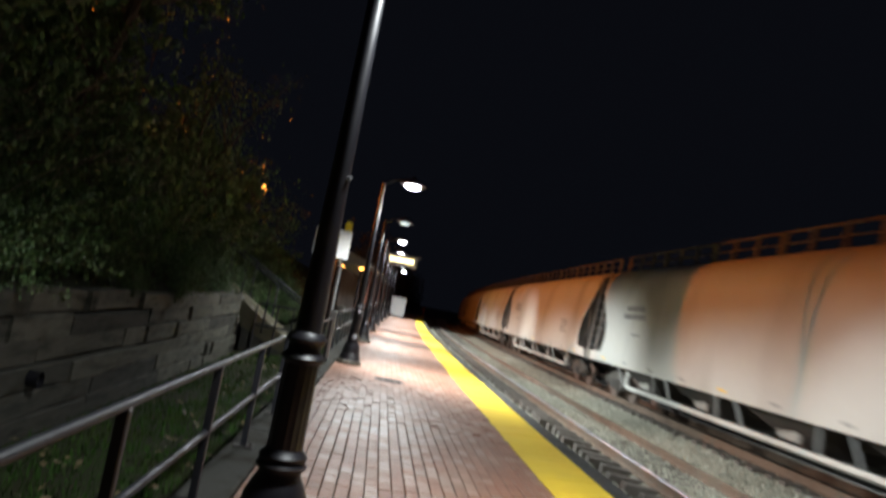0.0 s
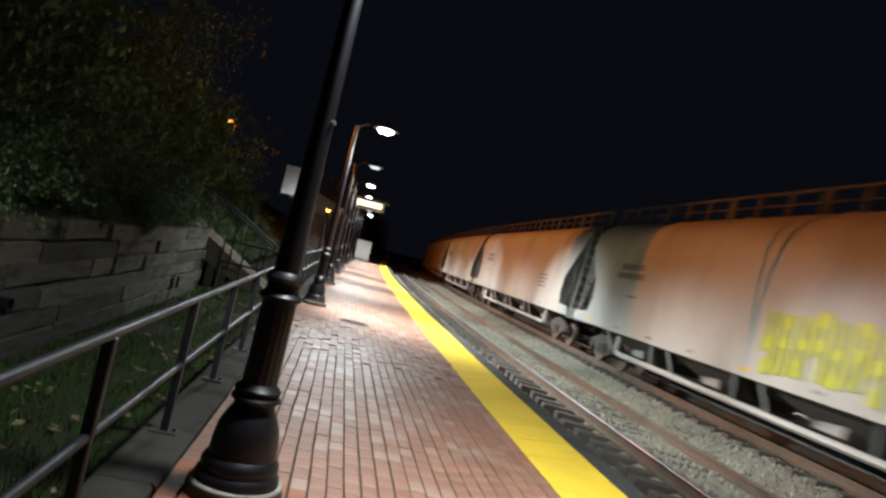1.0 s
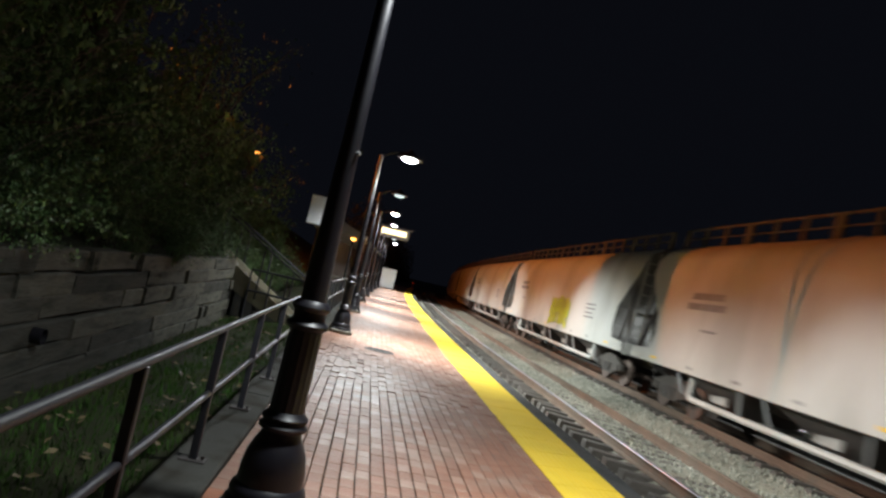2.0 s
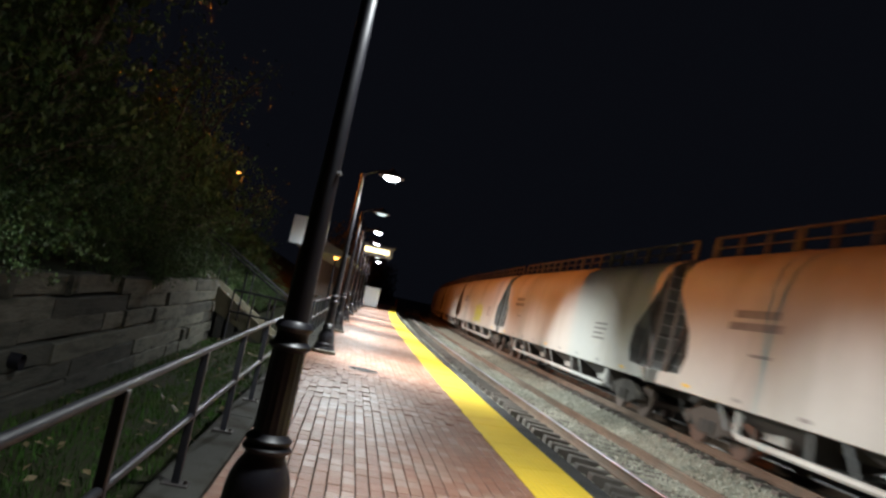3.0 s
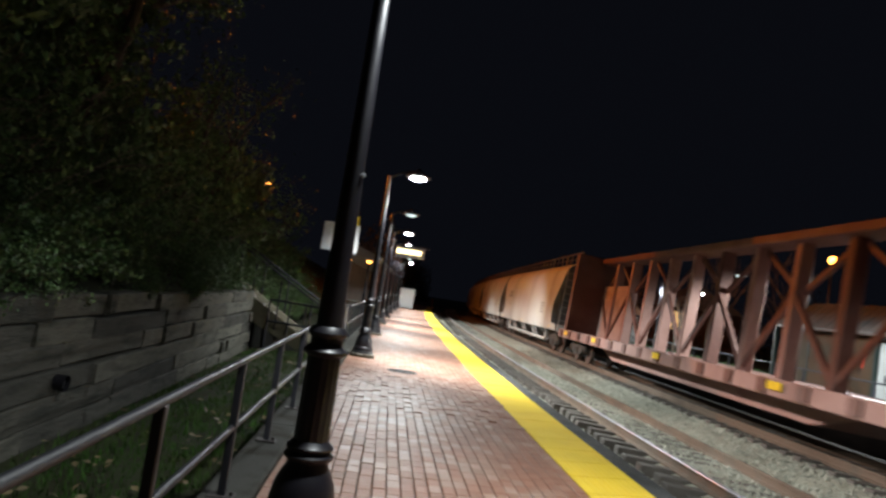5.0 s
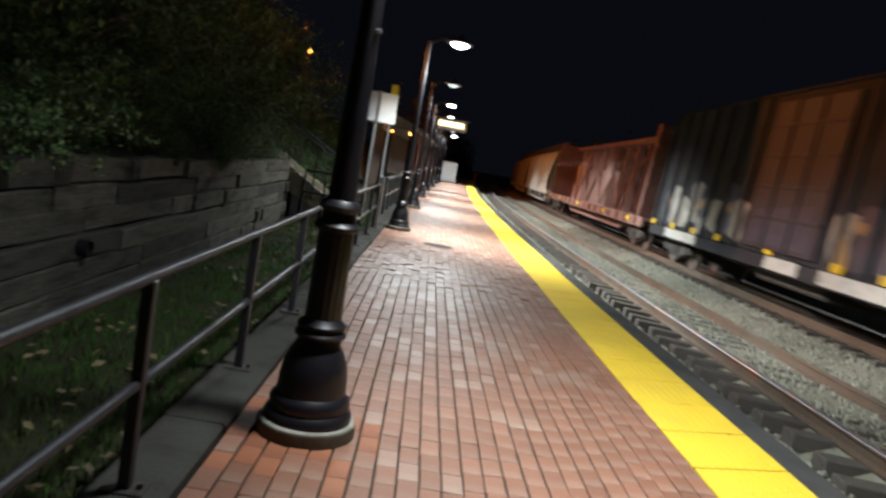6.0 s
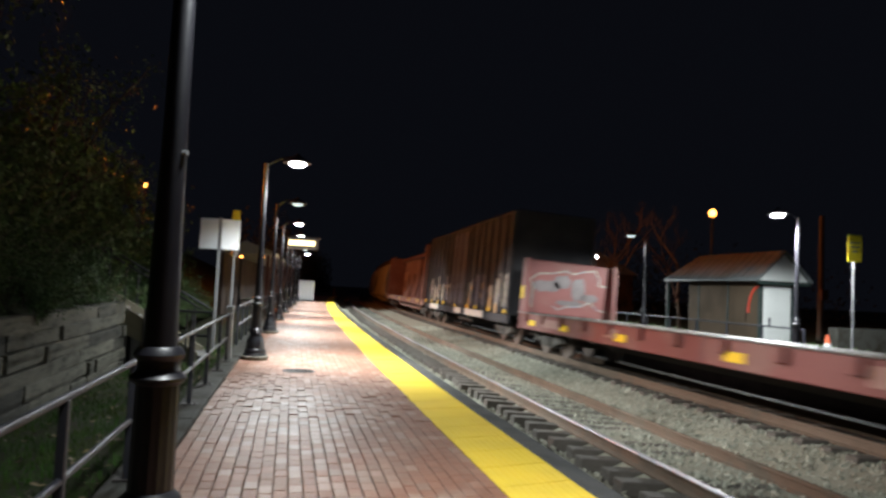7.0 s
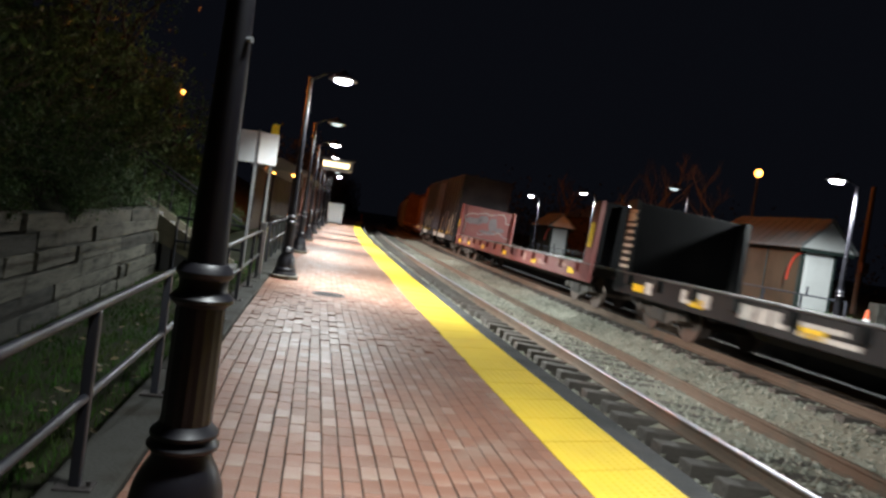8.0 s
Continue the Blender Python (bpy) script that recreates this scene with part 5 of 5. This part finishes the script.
def boxcar(front, back):
    half = (front - back) / 2
    ob = car("boxcar", front, back, "tall dark ribbed boxcar covered in sprayed lettering")
    L = half - 0.6
    part("body", Build().box(-1.42, 1.42, -L, L, 1.02, 4.72, 0.04), M_BOX, ob)
    part("roof", Build().prism([(-L - 0.02, 4.72), (L + 0.02, 4.72), (L + 0.02, 4.76), (-L - 0.02, 4.76)], -1.47, 1.47), M_BOX, ob)
    for i in range(17):
        y = -L + 0.05 + i * (2 * L - 0.1) / 16
        if abs(y) > 1.7:
            for x in (-1.5, 1.42):
                part("side_rib", Build().box(x, x + 0.08, y - 0.07, y + 0.07, 1.04, 4.68, 0.015), M_BOX, ob)
    for x in (-1.52, 1.44):
        door = part("door", Build().box(x, x + 0.06, -1.6, 1.6, 1.15, 4.5, 0.015), M_BOXDOOR, ob, "brown sliding door")
        xa, xb = (x - 0.03, x) if x < 0 else (x + 0.06, x + 0.09)
        for z in (1.8, 2.5, 3.2, 3.9):
            part("door_bar", Build().box(xa, xb, -1.55, 1.55, z, z + 0.08, 0.008), M_BOXDOOR, door)
        for y in (-0.5, 0.6):
            part("lock_rod", Build().box(xa - 0.02, xb - 0.01, y - 0.03, y + 0.03, 1.1, 4.5, 0.008), M_BOXDOOR, door)
    for x in (-1.48, 1.36):
        part("side_sill", Build().box(x, x + 0.12, -L, L, 0.72, 1.02, 0.015), M_BOX, ob)
    rnd = random.Random(19)
    for i in range(22):
        y = -L + 0.5 + i * (2 * L - 0.8) / 22
        if abs(y) < 1.85:
            continue
        h, z, w = rnd.uniform(0.9, 1.5), 1.12 + rnd.uniform(0, 0.2), rnd.uniform(0.7, 0.95)
        pts = [(-0.5, 0.1), (-0.3, 0.0), (0.35, 0.05), (0.5, 0.3), (0.38, 0.55), (0.48, 0.9), (0.1, 1.0), (-0.45, 0.85), (-0.35, 0.5)]
        pts = [(p + rnd.uniform(-0.12, 0.12), q + rnd.uniform(-0.08, 0.08)) for p, q in pts]
        g = Build().add([(-1.424 - 0.0006 * i, y + w * p, z + h * q) for p, q in pts], [tuple(range(len(pts)))])
        pale = rnd.random() < 0.75
        part("spray_letter", g, M_SPRAY_W if pale else M_SPRAY_B, ob, "cream sprayed letter" if pale else "dark blue sprayed letter")
    for i in range(26):
        y, z = rnd.uniform(-L + 0.4, L - 0.4), rnd.uniform(1.15, 2.1)
        if abs(y) < 1.9:
            continue
        r = rnd.uniform(0.14, 0.34)
        g = Build().add([(-1.440 - 0.0006 * i, y + r * rnd.uniform(0.7, 1.2) * math.cos(k * 0.785), z + r * rnd.uniform(0.6, 1.1) * math.sin(k * 0.785)) for k in range(8)], [tuple(range(8))])
        gold = y < 0 or rnd.random() < 0.3
        part("spray_blot", g, M_SPRAY_O if gold else M_MARKING, ob, "golden sprayed blot" if gold else "white sprayed blot")
    part("spray_patch", Build().add([(-1.53, -1.4, 1.25), (-1.53, 1.4, 1.25), (-1.53, 1.3, 2.0), (-1.53, -1.2, 2.2)], [(0, 1, 2, 3)]), M_SPRAY_B, ob, "dark blue sprayed patch on the door")
    panel_marks(ob, [(-1.50, y, 0.76, w, 0.27) for y, w in ((-L * 0.42, 3.4), (-L * 0.05, 1.4), (L * 0.66, 2.6))], M_MARKING, "whitewashed sill patch")
    panel_marks(ob, [(-1.505, y, 1.06, 0.34, 0.16) for y in (-L + 0.35, -L * 0.7, -L * 0.45, -L * 0.28, 0.2, L * 0.35, L * 0.55, L * 0.75, L - 0.3)], M_REFLECT, "yellow reflector plate")
    part("underframe", Build().box(-0.4, 0.4, -L, L, 0.55, 1.0).box(-1.0, 0.9, -1.5, 1.5, 0.45, 0.9, 0.05), M_UNDER, ob)
    lad = Build()
    for y in (-L + 0.08, -L + 0.5):
        lad.beam((-1.53, y, 1.05), (-1.53, y, 4.6), 0.03)
    for i in range(10):
        lad.beam((-1.53, -L + 0.08, 1.2 + i * 0.35), (-1.53, -L + 0.5, 1.2 + i * 0.35), 0.025)
    part("side_ladder", lad, M_BOX, ob)
    bogies(ob, half, 2.4)
    coupler(ob, half)


def bulkhead_flat(front, back, paint, name, label, charcoal):
    half = (front - back) / 2
    ob = car(name, front, back, label, "bulkhead flat cars")
    L = half - 0.95
    top = 2.95
    for e in (-1, 1):
        y = e * L
        a, b2 = min(y, y - e * 0.16), max(y, y - e * 0.16)
        # Rear panels, and both panels of the charcoal car, are deep black.
        panel = part("bulkhead", Build().box(-1.38, 1.52, a, b2, 1.2, top, 0.02), M_DEEPBLACK if charcoal or e < 0 else paint, ob, "solid end bulkhead")
        ca, cb = min(y, y - e * 0.62), max(y, y - e * 0.62)
        for x in (-1.5, 1.52):
            part("corner_post", Build().prism([(ca if e > 0 else cb, 0.75), (cb if e > 0 else ca, 0.75), (y, top + 0.03), (y - e * 0.42, top + 0.03)], x, x + 0.12), paint, ob)
        ribs = Build()
        for x in (-0.9, -0.3, 0.3, 0.9):
            ribs.box(x - 0.06, x + 0.06, min(y, y + e * 0.12), max(y, y + e * 0.12), 1.2, top - 0.05)
        part("bulkhead_rib", ribs, M_DEEPBLACK if e < 0 else paint, panel)
    for x in (-1.5, 1.38):
        part("side_sill", Build().box(x, x + 0.12, -L, L, 0.68, 1.17, 0.015), paint, ob)
        part("deck_edge", Build().box(x - 0.05 if x < 0 else x, x + 0.12 if x < 0 else x + 0.17, -L, L, 1.172, 1.20, 0.008), M_UNDER if charcoal else M_DECK, ob)
    deck = Build()
    n = int(2 * L / 0.3)
    for i in range(n):
        y = -L + 0.2 + i * (2 * L - 0.4) / n
        deck.box(-1.37, 1.37, y + 0.006, y + (2 * L - 0.4) / n - 0.006, 1.12, 1.19 + 0.004 * (i % 3))
    part("deck", deck, M_UNDER if charcoal else M_DECK, ob, "dark plank deck" if charcoal else "pale worn plank deck")
    for i in range(14):
        y = -L + 0.9 + i * (2 * L - 1.8) / 13
        part("stake_pocket", Build().box(-1.62, -1.5, y - 0.11, y + 0.11, 0.92, 1.16, 0.01), paint, ob)
    part("centre_sill", Build().prism([(-L + 2, 1.1), (L - 2, 1.1), (L - 4.5, 0.45), (-L + 4.5, 0.45)], -0.4, 0.4), M_UNDER, ob)
    panel_marks(ob, [(-1.512, y, 0.80, 0.55, 0.17) for y in (-L + 1.4, -L * 0.5, -L * 0.1, L * 0.3, L * 0.62, L - 1.4)], M_REFLECT, "yellow reflector plate")
    if charcoal:
        panel_marks(ob, [(-1.512, L - 1.9, 0.80, 0.35, 0.26), (-1.512, L - 3.6, 0.83, 0.5, 0.26), (-1.512, L - 4.2, 0.83, 0.45, 0.26), (-1.512, L - 5.6, 0.83, 0.4, 0.26), (-1.512, L - 6.05, 0.83, 0.36, 0.26), (-1.512, L - 6.5, 0.83, 0.38, 0.26), (-1.512, L - 7.6, 0.95, 1.2, 0.08), (-1.512, L - 7.6, 0.80, 1.3, 0.08), (-1.512, L - 9.2, 0.75, 0.6, 0.1)], M_MARKING, "white painted marking")
        panel_marks(ob, [(-1.512, L - 0.4, 1.3 + i * 0.17, 0.5 - 0.05 * (i % 3), 0.07) for i in range(9)] + [(-1.512, L - 0.36, 2.45, 0.36, 0.2)], M_MARKING, "white painted lettering bars")
    else:
        panel_marks(ob, [(-1.512, L - 3.1, 0.82, 1.3, 0.24), (-1.512, L - 7.0, 0.86, 0.7, 0.2), (-1.512, -L + 6.5, 0.8, 0.4, 0.28), (-1.512, -L + 4.4, 0.84, 0.8, 0.16), (-1.512, -L + 2.3, 0.95, 0.9, 0.1)], M_PINK, "faded patch of paint")
        panel_marks(ob, [(-1.512, -L + 0.32, 1.65, 0.3, 0.7), (-1.512, L - 0.2, 1.65, 0.25, 0.4)], M_REFLECT, "tall yellow plate")
        y = L - 0.17
        loop = [(-1.15, 1.38), (-1.12, 2.0), (-1.22, 2.3), (-0.95, 2.52), (-0.55, 2.55), (-0.1, 2.68), (0.15, 2.6), (0.5, 2.72), (0.85, 2.78), (1.0, 2.55), (1.02, 2.3), (1.32, 2.3)]
        low = [(1.3, 1.45), (1.0, 1.5), (0.75, 1.72), (0.45, 1.55), (0.0, 1.5), (-0.3, 1.38), (-0.45, 1.5)]
        for line in (loop, low):
            g = Build()
            for p, q in zip(line, line[1:]):
                g.beam((p[0] * 1.08 + 0.05, y - 0.01, p[1]), (q[0] * 1.08 + 0.05, y - 0.01, q[1]), 0.045, 0.012, up=(0, 1, 0))
            part("spray_outline", g, M_SPRAY_W, ob, "pale sprayed outline")
        g = Build()
        for cx, cz, rx, rz in ((-0.7, 2.12, 0.5, 0.17), (-0.15, 2.3, 0.3, 0.2), (0.42, 2.1, 0.25, 0.34), (0.85, 1.85, 0.3, 0.12), (0.15, 1.62, 0.5, 0.08)):
            g.add([(cx + rx * math.cos(i * 0.524), y - 0.004, cz + rz * math.sin(i * 0.524) * (1 + 0.2 * (i % 3))) for i in range(12)], [tuple(range(12))])
        part("spray_fill", g, M_SPRAY_G, ob, "grey sprayed fill")
    bogies(ob, half, 2.7)
    coupler(ob, half)


GAPS = [-57.9 + 20.8 * k for k in range(10)]
for k in range(9):
    covered_hopper(GAPS[k + 1], GAPS[k], "dusty pale grey covered hopper car" + (" with yellow sprayed lettering" if k == 2 else ""), -7.0 if k == 2 else None)
centerbeam(-57.9, -83.4)
boxcar(-83.4, -102.1)
bulkhead_flat(-102.1, -125.3, M_RED, "flat_car", "faded red bulkhead flat car, empty, with a sprayed bulkhead", False)
bulkhead_flat(-125.3, -148.0, M_CHARCOAL, "flat_car", "charcoal bulkhead flat car, empty, with white markings", True)


# ---- the bricks of the platform ----
def bricks():
    """Long rows before the joint at about 9 m; an uneven, tighter bond with bleached bricks beyond it."""
    owner = thing("brick_paving", pose(0, 0, 0), "worn red brick paving laid in long rows", "paving", "", "structure")
    rnd = random.Random(14)
    rows = 24
    wid = 2.678 / rows
    mats = (M_BRICK_ONE, M_BRICK_ONE, M_BRICK_PALE, M_BRICK_NEW)
    kinds = [Build().box(-wid / 2 + 0.0046, wid / 2 - 0.0046, -0.0985, 0.0985, -0.05, 0.0, 0.004).mesh("brick", m) for m in mats]
    rest, pale_rest = Build(), Build()
    count = 0
    for r in range(rows):
        o = -2.678 + (r + 0.5) * wid
        s = -5.0 + rnd.uniform(0, 0.2)
        while s < 62:
            old = s > 9.25 + 0.35 * noise.noise(Vector((o * 1.7, 2, 0))) - 0.25 * (o > -0.9)
            z = 0.001 + rnd.gauss(0, 0.0013) + 0.006 * noise.noise(Vector((s * 0.35, o * 0.6, 3)))
            worn = 5.0 if old and s < 13.2 and noise.noise(Vector((s * 0.5, o * 0.9, 7))) > -0.25 else 1.0
            z += rnd.gauss(0, 0.0012) * (worn - 1)
            sway = 0.0 if old else 0.007 * noise.noise(Vector((s * 0.5, r * 0.35, 11)))
            m = on_arc(s, o + sway + rnd.gauss(0, 0.0012), z, rnd.gauss(0, 0.35)) @ pose(0, 0, 0, rnd.gauss(0, 0.12 * worn), rnd.gauss(0, 0.3 * worn), 0)
            path = max(0.0, 1 - abs(o + 1.35) / 1.0)
            if old:
                pale = rnd.random() < 0.12 + 0.25 * path
            else:
                pale = rnd.random() < 0.04 + 0.66 * path * min(1.0, max(0.0, (s - 4.2) / 4.0)) + 0.12 * noise.noise(Vector((s, o * 2, 9)))
            if 3.25 < s < 5.45 and count < 300:
                patch = s < 4.3 and o < -1.75 and rnd.random() < 0.6
                ob = new("brick", kinds[3 if patch else 2 if pale else 0])
                ob.parent = owner
                ob.matrix_basis = m
                count += 1
            else:
                b = pale_rest if pale else rest
                w, h = wid / 2 - (0.002 if old else 0.0046), 0.0985
                k = len(b.v)
                c = 0.0025 if old else 0.004
                for x, y, zz in ((-w, -h, -0.045), (w, -h, -0.045), (w, h, -0.045), (-w, h, -0.045), (-w, -h, -c), (w, -h, -c), (w, h, -c), (-w, h, -c), (-w + c, -h + c, 0), (w - c, -h + c, 0), (w - c, h - c, 0), (-w + c, h - c, 0)):
                    b.v.append(tuple(m @ Vector((x, y, zz))))
                for j in range(4):
                    q = (j + 1) % 4
                    b.f.append((k + j, k + q, k + 4 + q, k + 4 + j))
                    b.f.append((k + 4 + j, k + 4 + q, k + 8 + q, k + 8 + j))
                b.f.append((k + 8, k + 9, k + 10, k + 11))
            s += 0.2
    tagged(part("brick_rest", rest, M_BRICK, owner), kind="stuff")
    tagged(part("bleached_brick_rest", pale_rest, M_BRICK_PALE, owner, "bleached pale bricks"), kind="stuff")
    far = Build().sweep([(-2.62, -0.02), (0.0, -0.02), (0.0, 0.0), (-2.62, 0.0)], 62, 100, 2.0)
    part("far_paving", far, M_BRICK, owner)


bricks()


def motions():
    for ob, c in CARS:
        walk(ob, [(t, on_arc(c + SPEED * t, TRACK, RAIL_Z - 0.04) @ pose(0, 0, 0, 0, 3.2, 0)) for t in [0.5 * i for i in range(17)]])
    turn = math.degrees(SPEED / 0.42)
    for ws in WHEELSETS:
        y = ws.location.y
        walk(ws, [(i / 30, pose(0, y, 0.42, -turn * i / 30, 0, 0)) for i in range(241)])


motions()
